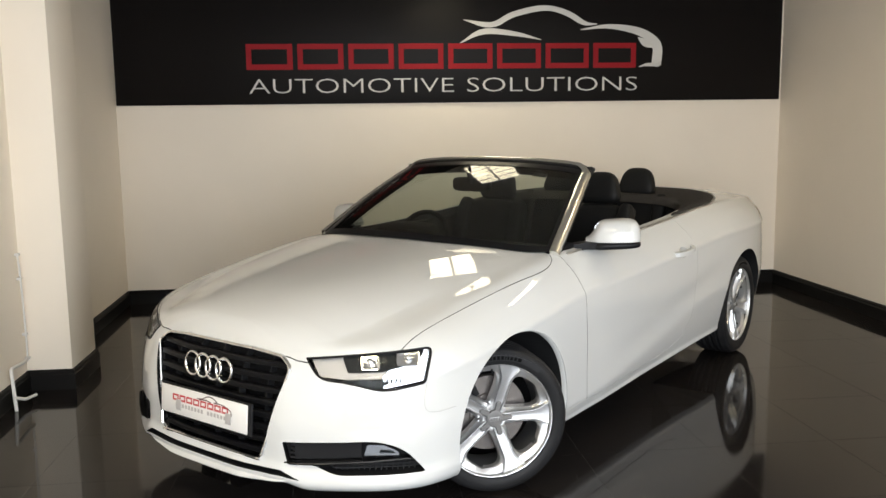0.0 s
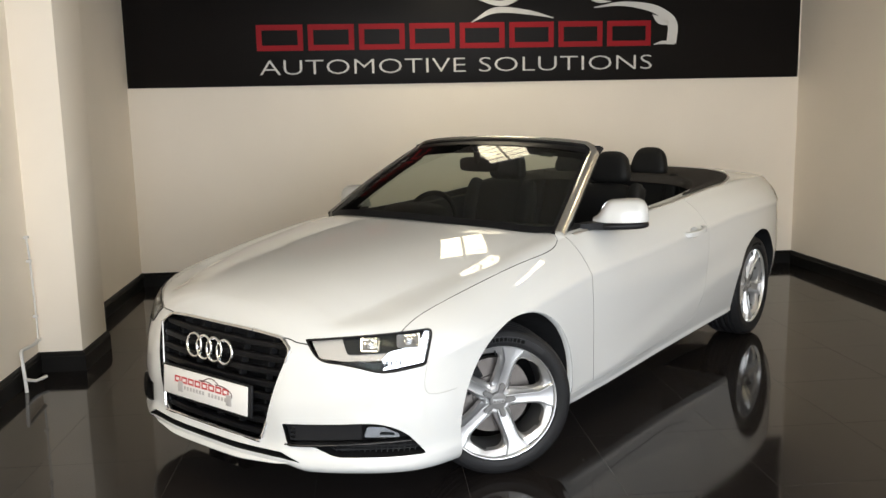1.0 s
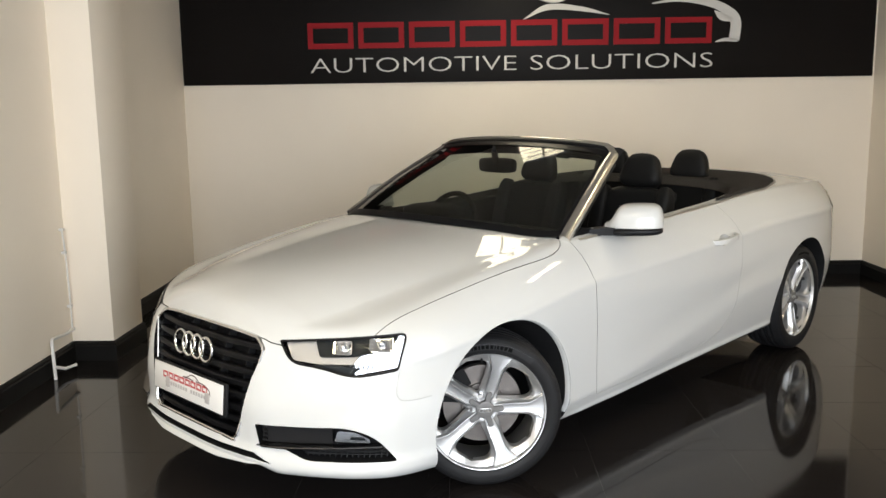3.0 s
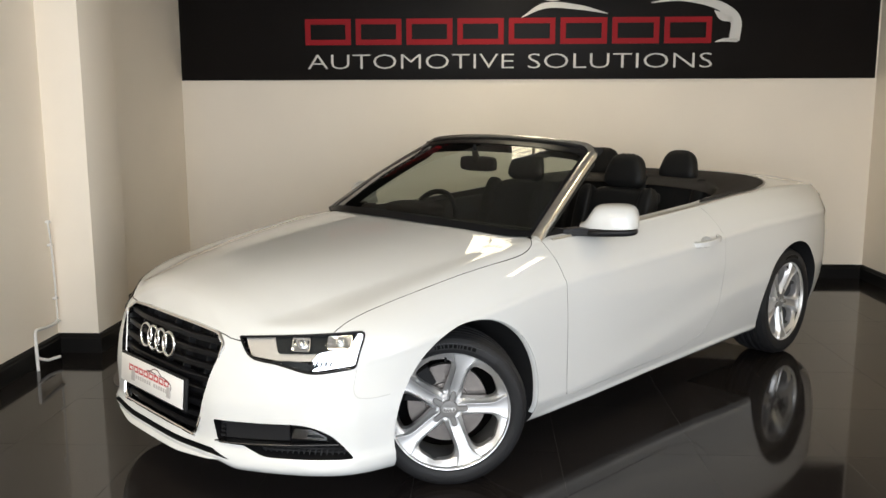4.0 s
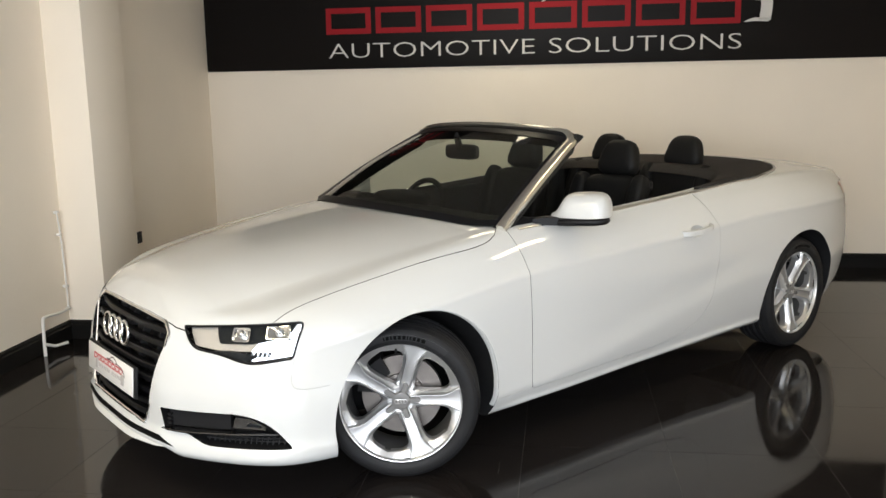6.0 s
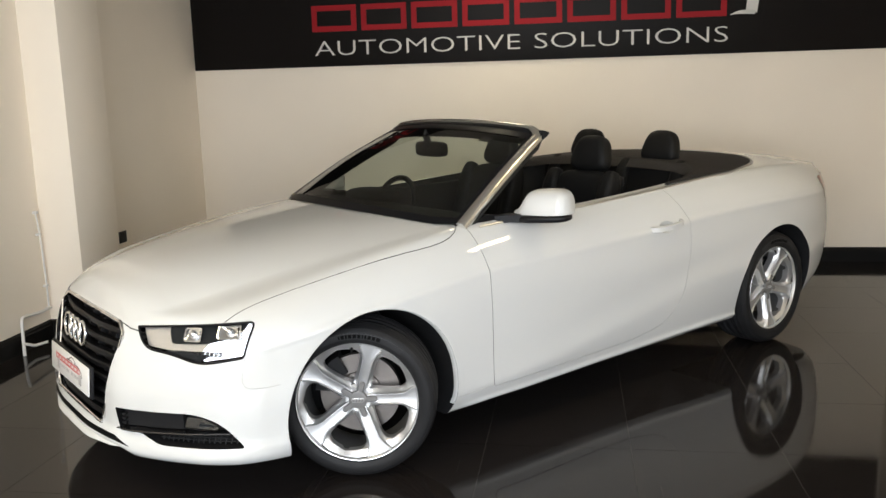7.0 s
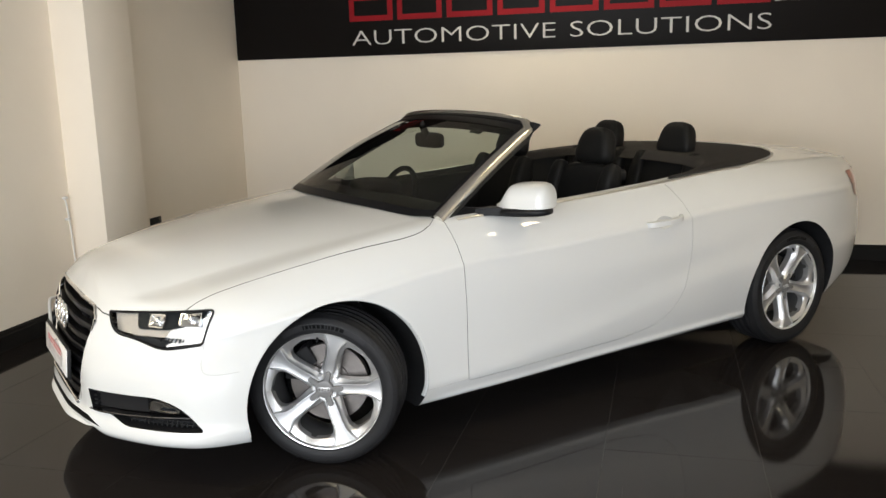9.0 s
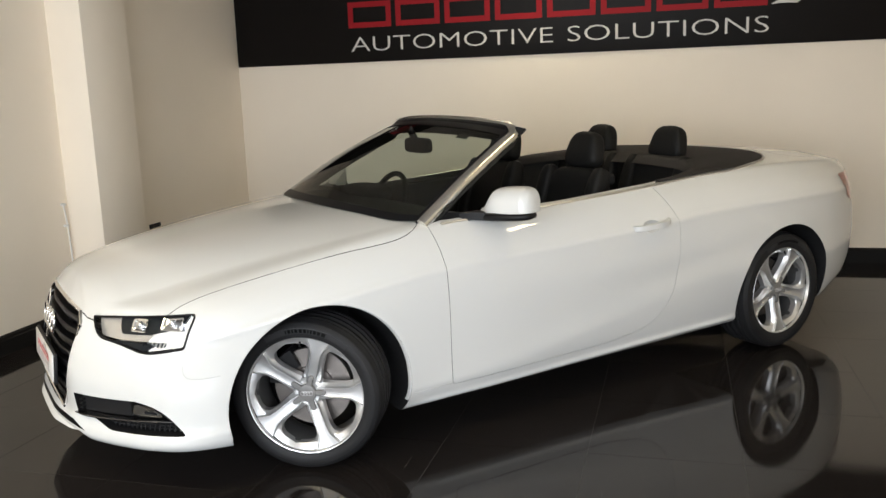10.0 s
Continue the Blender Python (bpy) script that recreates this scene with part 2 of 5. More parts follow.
box(-1.6, 3.4, Y0 - 0.2, Y0, 2.7, CEIL, bm=fw)
box(-1.6, 3.4, Y0 - 0.2, Y0, -0.05, 0.4, bm=fw)
structure("wall_front", fw, WALL, "cream-white painted front wall with a shop window")

# skirting board: a flat board with a stepped moulding on top
SK = 0.122


def skirting(points):
    section = [(0, 0), (0.018, 0), (0.018, SK * 0.74), (0.013, SK * 0.80), (0.013, SK * 0.90), (0.005, SK), (0, SK)]
    bm = bmesh.new()
    rings = []
    P = [Vector((*p, 0)) for p in points]
    for i, p in enumerate(P):
        d0 = (P[i] - P[i - 1]).normalized() if i else (P[1] - P[0]).normalized()
        d1 = (P[i + 1] - P[i]).normalized() if i < len(P) - 1 else d0
        n0, n1 = Vector((d0.y, -d0.x, 0)), Vector((d1.y, -d1.x, 0))
        n = (n0 + n1) / (1 + n0.dot(n1))
        rings.append([bm.verts.new(p + n * s + Vector((0, 0, u))) for s, u in section])
    for r, q in zip(rings, rings[1:]):
        for j in range(len(section)):
            k = (j + 1) % len(section)
            bm.faces.new((r[j], r[k], q[k], q[j]))
    return bm


structure("baseboard", skirting([(left_x(Y0), Y0), (left_x(PY0), PY0), (PX, PY0), (PX, PY1), (left_x(PY1), PY1), (left_x(Y1), Y1), (X1, Y1), (X1, Y0)]),
          SKIRT, "glossy black moulded skirting board along the walls", 20)

# banner panel
BANNER = material("black_gloss_banner", (0.009, 0.0075, 0.007), 0.42, vary=0.15, scale=2, spec=0.10)
BRED = material("banner_red_vinyl", (0.30, 0.010, 0.015), 0.5, spec=0.12)
BWHITE = material("banner_white_vinyl", (0.70, 0.68, 0.64), 0.5, spec=0.15)
banner = empty("banner_sign", "long black glossy wall sign with red and white lettering", "sign", m=ROOM)
part("panel", box(-1.927, 4.043, Y1 - 0.022, Y1 - 0.002, 1.735, 2.815, 0.002), BANNER, banner)
FACE = Y1 - 0.022


# the wordmark: eight plain red block shapes
LW, LH, LZ = 0.397, 0.220, 2.031
for k in range(8):
    lx = -0.820 + k * 0.440
    wmark = bmesh.new()
    o, i_ = [(0, 0), (LW, 0), (LW, LH), (0, LH)], [(0.046, 0.046), (LW - 0.046, 0.046), (LW - 0.046, LH - 0.046), (0.046, LH - 0.046)]
    R = [[wmark.verts.new((lx + a, y, LZ + b)) for a, b in q] for q, y in ((o, FACE + 0.001), (o, FACE - 0.003), (i_, FACE - 0.003), (i_, FACE + 0.001))]
    for A, B in zip(R, R[1:]):
        for q in range(4):
            wmark.faces.new((A[q], A[(q + 1) % 4], B[(q + 1) % 4], B[q]))
    part("block_shape", wmark, BRED, banner, "plain red block of the wordmark" if k == 0 else "")


def writing(text, size, mat, parent, m, depth=0.0015, name="lettering", width=None, height=None, label=""):
    cu = bpy.data.curves.new(name, "FONT")
    cu.body, cu.size, cu.extrude, cu.resolution_u = text, size, depth, 3
    cu.offset = -size * 0.014
    tmp = new("tmp", cu)
    me = bpy.data.meshes.new_from_object(tmp.evaluated_get(bpy.context.evaluated_depsgraph_get()))
    bpy.data.objects.remove(tmp)
    co = np.empty(len(me.vertices) * 3)
    me.vertices.foreach_get("co", co)
    co = co.reshape(-1, 3)
    lo, hi = co.min(0), co.max(0)
    if width:
        co[:, 0] = (co[:, 0] - lo[0]) / (hi[0] - lo[0]) * width
    if height:
        co[:, 1] = (co[:, 1] - lo[1]) / (hi[1] - lo[1]) * height
    me.vertices.foreach_set("co", co.ravel())
    me.materials.clear()
    me.materials.append(mat)
    ob = new(name, me)
    ob.parent = parent
    ob.matrix_local = m
    return tagged(ob, label) if label else ob


writing("AUTOMOTIVE", 0.15, BWHITE, banner, pose(-0.804, FACE - 0.002, 1.828, 90, 0, 0), width=1.79, height=0.124)
writing("SOLUTIONS", 0.15, BWHITE, banner, pose(1.108, FACE - 0.002, 1.828, 90, 0, 0), width=1.564, height=0.124)


def swoosh(points, widths, n=40):
    """A tapering brush stroke along a curve."""
    c = through_points(points, n)
    d = np.gradient(c, axis=0)
    d /= np.linalg.norm(d, axis=1)[:, None]
    w = spline(*[(i / (len(widths) - 1), v) for i, v in enumerate(widths)])
    half = np.array([w(i / (n - 1)) / 2 for i in range(n)])[:, None]
    nrm = np.stack([-d[:, 1], d[:, 0]], 1)
    bm = bmesh.new()
    A, B = c + nrm * half, c - nrm * half
    front = [(bm.verts.new((a[0], FACE - 0.003, a[1])), bm.verts.new((b[0], FACE - 0.003, b[1]))) for a, b in zip(A, B)]
    back = [(bm.verts.new((a[0], FACE + 0.001, a[1])), bm.verts.new((b[0], FACE + 0.001, b[1]))) for a, b in zip(A, B)]
    for i in range(n - 1):
        for q in ((front[i][0], front[i][1], front[i + 1][1], front[i + 1][0]),
                  (front[i][0], front[i + 1][0], back[i + 1][0], back[i][0]),
                  (front[i][1], back[i][1], back[i + 1][1], front[i + 1][1])):
            bm.faces.new(q)
    return bm


def logo(px, py):
    return (-0.820 + (px - 28) / 1378 * 3.477, 2.251 - (py - 155) / 92 * 0.220)


STROKES = [
    ([(780, 70), (880, 88), (960, 50), (1070, 27), (1150, 45), (1215, 82), (1262, 85)], [0.004, 0.045, 0.05, 0.05, 0.045, 0.05, 0.006]),
    ([(768, 154), (850, 113), (960, 120), (1058, 142)], [0.006, 0.05, 0.04, 0.005]),
    ([(1202, 106), (1300, 94), (1400, 108), (1455, 135), (1485, 172), (1482, 238)], [0.008, 0.03, 0.05, 0.07, 0.09, 0.09]),
    ([(1412, 134), (1440, 156), (1470, 168)], [0.004, 0.06, 0.03]),
    ([(1418, 243), (1450, 236), (1494, 238)], [0.006, 0.03, 0.03]),
]
for pts, wid in STROKES:
    part("swoosh", swoosh([logo(*p) for p in pts], wid), BWHITE, banner)

# surface pipe on the side wall by the pier
pipe = empty("wall_pipe", "thin white painted pipe clipped to the wall, ending at the floor", "pipe", m=ROOM)
px = left_x(0.95) + 0.022
part("tube", sweep([tuple(p) for p in through_points([(px - 0.008, 1.128, 0.83), (px - 0.008, 1.150, 0.67), (px - 0.008, 1.162, 0.36), (px - 0.008, 1.160, 0.215)], 20)], ring_section(0.006), up=(1, 0.2, 0)), PIPE_PAINT, pipe)
part("lower_tube", sweep([tuple(p) for p in through_points([(px - 0.004, 1.150, 0.205), (px, 1.06, 0.203), (px + 0.004, 0.90, 0.216), (px + 0.010, 0.862, 0.205), (px + 0.022, 0.838, 0.16), (px + 0.045, 0.80, 0.0)], 30)], ring_section(0.010), up=(1, 0.1, 0.05)), PIPE_PAINT, pipe)
part("branch", sweep([(px + 0.040, 0.805, 0.075), (px + 0.070, 0.87, 0.045), (px + 0.10, 0.95, 0.045)], ring_section(0.009)), PIPE_PAINT, pipe, "short splayed foot of the pipe")
for z in (0.82, 0.68, 0.35, 0.205):
    part("clip", box(px - 0.022, px + 0.003, 1.118 + 0.05 * (0.83 - z), 1.146 + 0.05 * (0.83 - z), z - 0.008, z + 0.008, 0.003), PIPE_PAINT, pipe)

# black socket on the side wall behind the pier
sock_m = ROOM @ pose(left_x(2.16), 2.162, 0.487, 0, 0, 1.1)
socket = part("wall_socket", box(0.0, 0.012, -0.073, 0.073, -0.043, 0.043, 0.004), BLACK)
socket.matrix_world = sock_m
tagged(socket, "black double wall socket on the cream side wall", "socket")
for q in (-0.036, 0.036):
    part("rocker_switch", box(0.012, 0.015, q - 0.006, q + 0.006, 0.012, 0.030, 0.001), GLOSS_BLACK, socket)

# ceiling light panels with a louvre grid, the third one added
PANEL = material("lit_diffuser", (0.9, 0.85, 0.75), 0.5, emit=(1.0, 0.89, 0.64), strength=6.5)
FRAME_W = material("white_enamel", (0.75, 0.74, 0.72), 0.4)
for px_, py_, wide, long, _ in PANELS:
    lamp = empty("ceiling_light", "white recessed ceiling panel light with louvre bars, outside the view, switched on", "ceiling light", "ceiling lights", m=ROOM @ pose(px_, py_, 0))
    hx, hy, top = wide / 2, long / 2, CEIL - 0.001
    part("diffuser", box(-hx + 0.03, hx - 0.03, -hy + 0.03, hy - 0.03, top - 0.034, top - 0.014), PANEL, lamp)
    fr = box(-hx, hx, -hy, -hy + 0.03, top - 0.049, top)
    box(-hx, hx, hy - 0.03, hy, top - 0.049, top, bm=fr)
    box(-hx, -hx + 0.03, -hy + 0.03, hy - 0.03, top - 0.049, top, bm=fr)
    box(hx - 0.03, hx, -hy + 0.03, hy - 0.03, top - 0.049, top, bm=fr)
    part("frame", fr, FRAME_W, lamp)
    part("louvre_bar", box(-0.012, 0.012, -hy + 0.03, hy - 0.03, top - 0.050, top - 0.035), FRAME_W, lamp)
    for k in (-2, -1, 0, 1, 2):
        part("louvre_bar", box(-hx + 0.03, hx - 0.03, k * hy * 0.33 - 0.015, k * hy * 0.33 + 0.015, top - 0.047, top - 0.035), FRAME_W, lamp)

# shop glazing behind the camera, and the added side window
WIN = pane_material("window_glass", (0.95, 0.97, 0.97), 1.45)
for i, (half, m) in enumerate(((2.50, ROOM @ pose(0.9, Y0 - 0.1, 0)), (1.30, ROOM @ pose(X1 + 0.1, -4.1, 0, 0, 0, 90)))):
    win = empty("window_%d" % (i + 1), "tall unseen shop window with a dark metal frame", "window", kind="structure", m=m)
    fr = bmesh.new()
    for b in ((-half, half, 0.4, 0.46), (-half, half, 2.64, 2.7), (-half, -half + 0.06, 0.46, 2.64), (half - 0.06, half, 0.46, 2.64), (-0.03, 0.03, 0.46, 2.64)):
        box(b[0], b[1], -0.03, 0.03, b[2], b[3], 0.003, bm=fr)
    part("window_frame", fr, BLACK, win)
    pane = part("pane", box(-half + 0.06, half - 0.06, -0.003, 0.003, 0.46, 2.64), WIN, win)
    pane.visible_shadow = False
ground = tagged(part("ground", box(-60, 60, -60, 60, -0.30, -0.06), material("asphalt", (0.06, 0.06, 0.06), 0.9, vary=0.2, bump=0.3)), "grey asphalt ground outside the showroom", "ground", kind="structure")

# ---------------------------------------------------------------- the car: x forward from the front axle, y to its left
CAR = pose(-1.7, 0, 0) @ pose(0, 0, 0, 0, 0, 1.45) @ pose(1.7, 0, 0)
car = empty("convertible_car", "white two-door convertible car, roof down, parked on dark tiles", "car", m=CAR)
REAR = -2.740
HUB = 0.320

# plan outline of the widest line, left half, from nose to tail
PLAN = through_points([(0.895, 0), (0.892, 0.18), (0.874, 0.317), (0.853, 0.415), (0.79, 0.538), (0.712, 0.654), (0.626, 0.752), (0.522, 0.827),
                       (0.375, 0.872), (0.168, 0.899), (-0.18, 0.914), (-0.68, 0.909), (-1.4, 0.909), (-2.1, 0.926), (-2.6, 0.940), (-2.95, 0.933),
                       (-3.24, 0.896), (-3.47, 0.824), (-3.62, 0.717), (-3.70, 0.53), (-3.738, 0.30), (-3.748, 0)], 240)
BOTTOM = spline((-3.8, 0.28), (-3.3, 0.24), (-3.1, 0.215), (-2.39, 0.205), (-1.5, 0.18), (-0.43, 0.165), (0.3, 0.176), (0.6, 0.180), (1.0, 0.182))
TOP = spline((-3.8, 0.955), (-3.62, 0.972), (-3.4, 0.992), (-3.1, 1.008), (-2.75, 1.012), (-2.4, 1.008), (-1.85, 0.975), (-1.24, 0.945), (-0.69, 0.928),
             (-0.45, 0.908), (-0.2, 0.873), (0.1, 0.821), (0.42, 0.750), (0.6, 0.712), (0.75, 0.698), (0.95, 0.702))
SPINE = spline((-3.70, 0.985), (-3.58, 1.02), (-3.4, 1.04), (-3.1, 1.055), (-2.6, 1.06), (-1.2, 1.02), (-0.6, 0.995), (-0.3, 0.967), (0.17, 0.912),
               (0.40, 0.880), (0.55, 0.850), (0.68, 0.812), (0.76, 0.772), (0.83, 0.715))
UPPER = spline((0, 0), (0.55, 0), (0.68, -0.002), (0.765, -0.005), (0.785, -0.008), (0.81, -0.018), (0.86, -0.038), (0.93, -0.078), (1, -0.135))
LOWER = spline((0, -0.062), (0.10, -0.046), (0.3, -0.030), (0.5, -0.0185), (0.7, -0.0100), (0.92, -0.0030), (1, -0.0012))
CREASE = spline((-3.8, 0.36), (-2.4, 0.36), (-0.6, 0.13), (0.2, 0.13), (1.0, 0.13))


def SIDE(v, x):
    """The door's section: a tucked-in sill below a rising crease, a soft shoulder above."""
    c = CREASE(x)
    if v < c:
        return LOWER(v / c)
    return UPPER(v) - 0.005 * blend(-x, 0.5, 1.3) * math.exp(-((v - c - 0.13) / 0.09) ** 2)


NOSE = spline((0, -0.06), (0.03, -0.012), (0.08, 0.004), (0.13, 0.0), (0.2, -0.012), (0.40, -0.010), (0.62, -0.022), (0.8, -0.045), (0.92, -0.07), (1, -0.10))
TAIL = spline((0, -0.10), (0.1, -0.04), (0.25, -0.012), (0.45, 0.0), (0.6, -0.004), (0.8, -0.03), (0.92, -0.06), (1, -0.10))


def blend(x, a, b):
    t = min(max((x - a) / (b - a), 0), 1)
    return t * t * (3 - 2 * t)


LEVELS = np.concatenate([np.linspace(0, 0.06, 9), np.linspace(0.075, 0.15, 6), np.linspace(0.18, 0.72, 21), np.linspace(0.735, 0.83, 14), np.linspace(0.845, 1, 10)])
INWARD = np.concatenate([np.linspace(0.02, 0.2, 10), np.linspace(0.21, 0.3, 7), np.linspace(0.33, 1, 22)])
NORMAL = np.gradient(PLAN, axis=0)
NORMAL = np.stack([NORMAL[:, 1], -NORMAL[:, 0]], 1)
NORMAL /= -np.linalg.norm(NORMAL, axis=1)[:, None]
if NORMAL[len(NORMAL) // 2][1] < 0:
    NORMAL = -NORMAL


def wall_point(i, v):
    """A point of the body's side: station i along the plan, v from sill to shoulder."""
    (x, y), n = PLAN[i], NORMAL[i]
    f, r = blend(x, 0.15, 0.70), blend(-x, 3.1, 3.6)
    d = SIDE(v, x) * (1 - f) * (1 - r) + NOSE(v) * f + TAIL(v) * r
    # flared wheel arches
    for c in (-0.02, REAR):
        d += 0.013 * math.exp(-((x - c) / 0.42) ** 2) * math.exp(-((v - 0.42) / 0.25) ** 2)
    d += (0.002 + 0.001 * blend(-x, 1.0, 2.2)) * math.exp(-((v - 0.782) / 0.024) ** 2) * (1 - f)
    d += 0.012 * math.exp(-((x + 3.0) / 0.5) ** 2) * math.exp(-((v - 0.86) / 0.10) ** 2)
    d += 0.026 * math.exp(-((x - 0.38) / 0.20) ** 2) * math.exp(-((v - 0.93) / 0.13) ** 2)
    d += 0.012 * math.exp(-((v - 0.028) / 0.020) ** 2) * blend(-x, 0.35, 0.55) * blend(x, -2.5, -2.3)
    z0, z1 = BOTTOM(x), TOP(x)
    z0 += 0.024 * blend(x, 0.5, 0.8) * blend(-abs(y), -0.50, -0.40)
    y = max(y + n[1] * d, 0.0) if 0 < i < len(PLAN) - 1 else 0.0
    return (x + n[0] * d, y, z0 + (z1 - z0) * v)


HOLLOW = spline((0, 0), (0.15, 0.32), (0.30, 0.52), (0.45, 0.63), (0.60, 0.71), (0.80, 0.82), (1, 1))
RIDGE_Y = spline((-0.75, 0.69), (-0.5, 0.672), (0.0, 0.622), (0.4, 0.555), (0.62, 0.485), (0.75, 0.42))


def crown(w, wc=0.2, k=0.0):
    """Height of the top from shoulder (0) to spine (1); k brings in the bonnet's crease at wc."""
    soft = 1 - (1 - w) ** 2.7
    if k <= 0:
        return soft + 0.05 * math.exp(-((w - 0.40) / 0.07) ** 2)
    at = 0.37
    if w < wc:
        q = w / wc
        creased = at * HOLLOW(q)
    else:
        creased = 1 - (1 - at) * ((1 - w) / (1 - wc)) ** 2.6
    return soft + (creased - soft) * k


def top_point(i, t):
    x, y, z = wall_point(i, 1.0)
    yc = RIDGE_Y(x)
    k = blend(y, yc + 0.03, yc + 0.13) * blend(x, -1.1, -0.75)
    wc = 0.2 + (max(0.06, 1 - yc / max(y, 0.01)) - 0.2) * k
    w = t / 0.2 * wc if t < 0.2 else wc + (t - 0.2) / 0.8 * (1 - wc)
    xs = min(max(x, -3.52), 0.72)
    px = x + (xs - x) * w ** 0.8
    return (px, y * (1 - w), z + (SPINE(px) - z) * crown(w, wc, max(k, 0.0 if x < -1.1 else 0.001)))


FULL = spline((-3.9, 1.0), (-0.8, 1.0), (-0.3, 1.02), (0.45, 1.08), (0.95, 1.07))


def body_solid():
    bm = bmesh.new()
    n = len(PLAN)
    rows = []
    for kind, ts in ((wall_point, LEVELS), (top_point, INWARD)):
        for t in ts:
            left = [kind(i, t) for i in range(n)]
            ring = left + [(x, -y * FULL(x), z) for x, y, z in left[-2:0:-1]]
            rows.append([bm.verts.new(p) for p in ring])
    for a, b in zip(rows, rows[1:]):
        for j in range(len(a)):
            k = (j + 1) % len(a)
            bm.faces.new((a[j], a[k], b[k], b[j]))
    bm.faces.new(rows[0][::-1])
    bmesh.ops.remove_doubles(bm, verts=bm.verts, dist=0.0008)
    bmesh.ops.dissolve_degenerate(bm, dist=0.0005, edges=bm.edges)
    bmesh.ops.holes_fill(bm, edges=[e for e in bm.edges if e.is_boundary], sides=0)
    return mesh_of("body", bm, PAINT)


def top_height(x, y):
    """Height of the upper skin over a place behind the windscreen."""
    i = int(np.argmin(np.abs(PLAN[20:220, 0] - x))) + 20
    edge = wall_point(i, 1.0)
    w = max(0, 1 - abs(y) / edge[1])
    return edge[2] + (SPINE(x) - edge[2]) * crown(w)


SKIN = body_solid()
SMOOTH_SKIN = smooth(SKIN.copy(), 180)


def cutter(bm, mat):
    return mesh_of("cutter", bm, mat)


def front_place(s):
    return lambda a, b, d: (d, a * s, b)


def side_place(s):
    return lambda a, b, d: (a, d * s, b)


def plan_place(a, b, d):
    return (a, b, d)


# lamp outlines lie in an upright plane across the front corner: a along it, b up
LA, LE = Vector((0.7547, 0.6561, 0)), Vector((-0.6561, 0.7547, 0))
LO = Vector((0.7515, 0.449, 0))


def lamp_place(s):
    def place(a, b, d):
        p = LO + LE * a + LA * d
        return (p.x, p.y * (s if s > 0 else -FULL(p.x)), b)
    return place


def grown(outline, by):
    """An outline pushed outwards."""
    P = np.array(outline)
    area = np.sum(P[:, 0] * np.roll(P[:, 1], -1) - np.roll(P[:, 0], -1) * P[:, 1])
    d = np.roll(P, -1, 0) - np.roll(P, 1, 0)
    n = np.stack([d[:, 1], -d[:, 0]], 1) / np.linalg.norm(d, axis=1)[:, None]
    return [tuple(p) for p in P + n * by * (1 if area > 0 else -1)]


HEADLAMP = rounded([(-0.005, 0.688), (0.478, 0.722), (0.446, 0.594), (0.285, 0.568), (0.16, 0.600), (0.045, 0.612)], [0.01, 0.03, 0.015, 0.05, 0.05, 0.04])
FOG = rounded([(-0.098, 0.380), (0.262, 0.392), (0.363, 0.355), (0.438, 0.262), (0.10, 0.260), (0.02, 0.294), (-0.080, 0.292)], [0.008, 0.06, 0.07, 0.012, 0.03, 0.01, 0.008])
GRILLE = rounded([(-0.20, 0.700), (0.20, 0.700), (0.352, 0.688), (0.405, 0.650), (0.312, 0.318), (0.280, 0.296), (-0.280, 0.296), (-0.312, 0.318), (-0.405, 0.650), (-0.352, 0.688)], 0.02)
SLOT = rounded([(-0.40, 0.272), (0.40, 0.272), (0.475, 0.236), (0.40, 0.250), (-0.40, 0.250), (-0.475, 0.236)], 0.008)
COCKPIT = rounded([(-0.52, 0.55), (-0.66, 0.69), (-1.3, 0.735), (-1.9, 0.74), (-2.2, 0.725), (-2.42, 0.62), (-2.50, 0.40), (-2.50, -0.40), (-2.42, -0.62),
                   (-2.2, -0.725), (-1.9, -0.74), (-1.3, -0.735), (-0.66, -0.69), (-0.52, -0.55), (-0.46, 0)], 0.06)
DOOR = rounded([(-0.592, 0.98), (-0.600, 0.80), (-0.608, 0.60), (-0.608, 0.36), (-0.612, 0.245), (-1.53, 0.258), (-1.78, 0.30), (-1.905, 0.42), (-1.955, 0.60), (-1.955, 0.80), (-1.91, 0.92), (-1.84, 1.06), (-1.2, 1.06), (-0.60, 1.06)],
               [0.02, 0.05, 0.1, 0.1, 0.02, 0.1, 0.12, 0.12, 0.1, 0.1, 0.05, 0.02, 0.02, 0.02])
BONNET_L = through_points([(0.80, 0.0), (0.795, 0.22), (0.772, 0.37), (0.748, 0.45), (0.652, 0.602), (0.575, 0.693), (0.548, 0.715), (0.50, 0.720), (0.40, 0.731), (0.25, 0.747), (0.0, 0.769), (-0.2, 0.784), (-0.36, 0.794), (-0.46, 0.788), (-0.53, 0.762), (-0.575, 0.71)], 48)
BONNET = [tuple(p) for p in BONNET_L] + [(-0.50, 0.55), (-0.42, 0.3), (-0.40, 0), (-0.42, -0.3), (-0.50, -0.55)] + [(p[0], -p[1]) for p in BONNET_L[:0:-1]]
BOOT_L = through_points([(-3.10, 0.0), (-3.10, 0.35), (-3.105, 0.62), (-3.14, 0.675), (-3.22, 0.675), (-3.40, 0.64), (-3.60, 0.60)], 24)
BOOT = [tuple(p) for p in BOOT_L] + [(-3.9, 0.58), (-3.9, -0.58)] + [(p[0], -p[1]) for p in BOOT_L[:0:-1]]


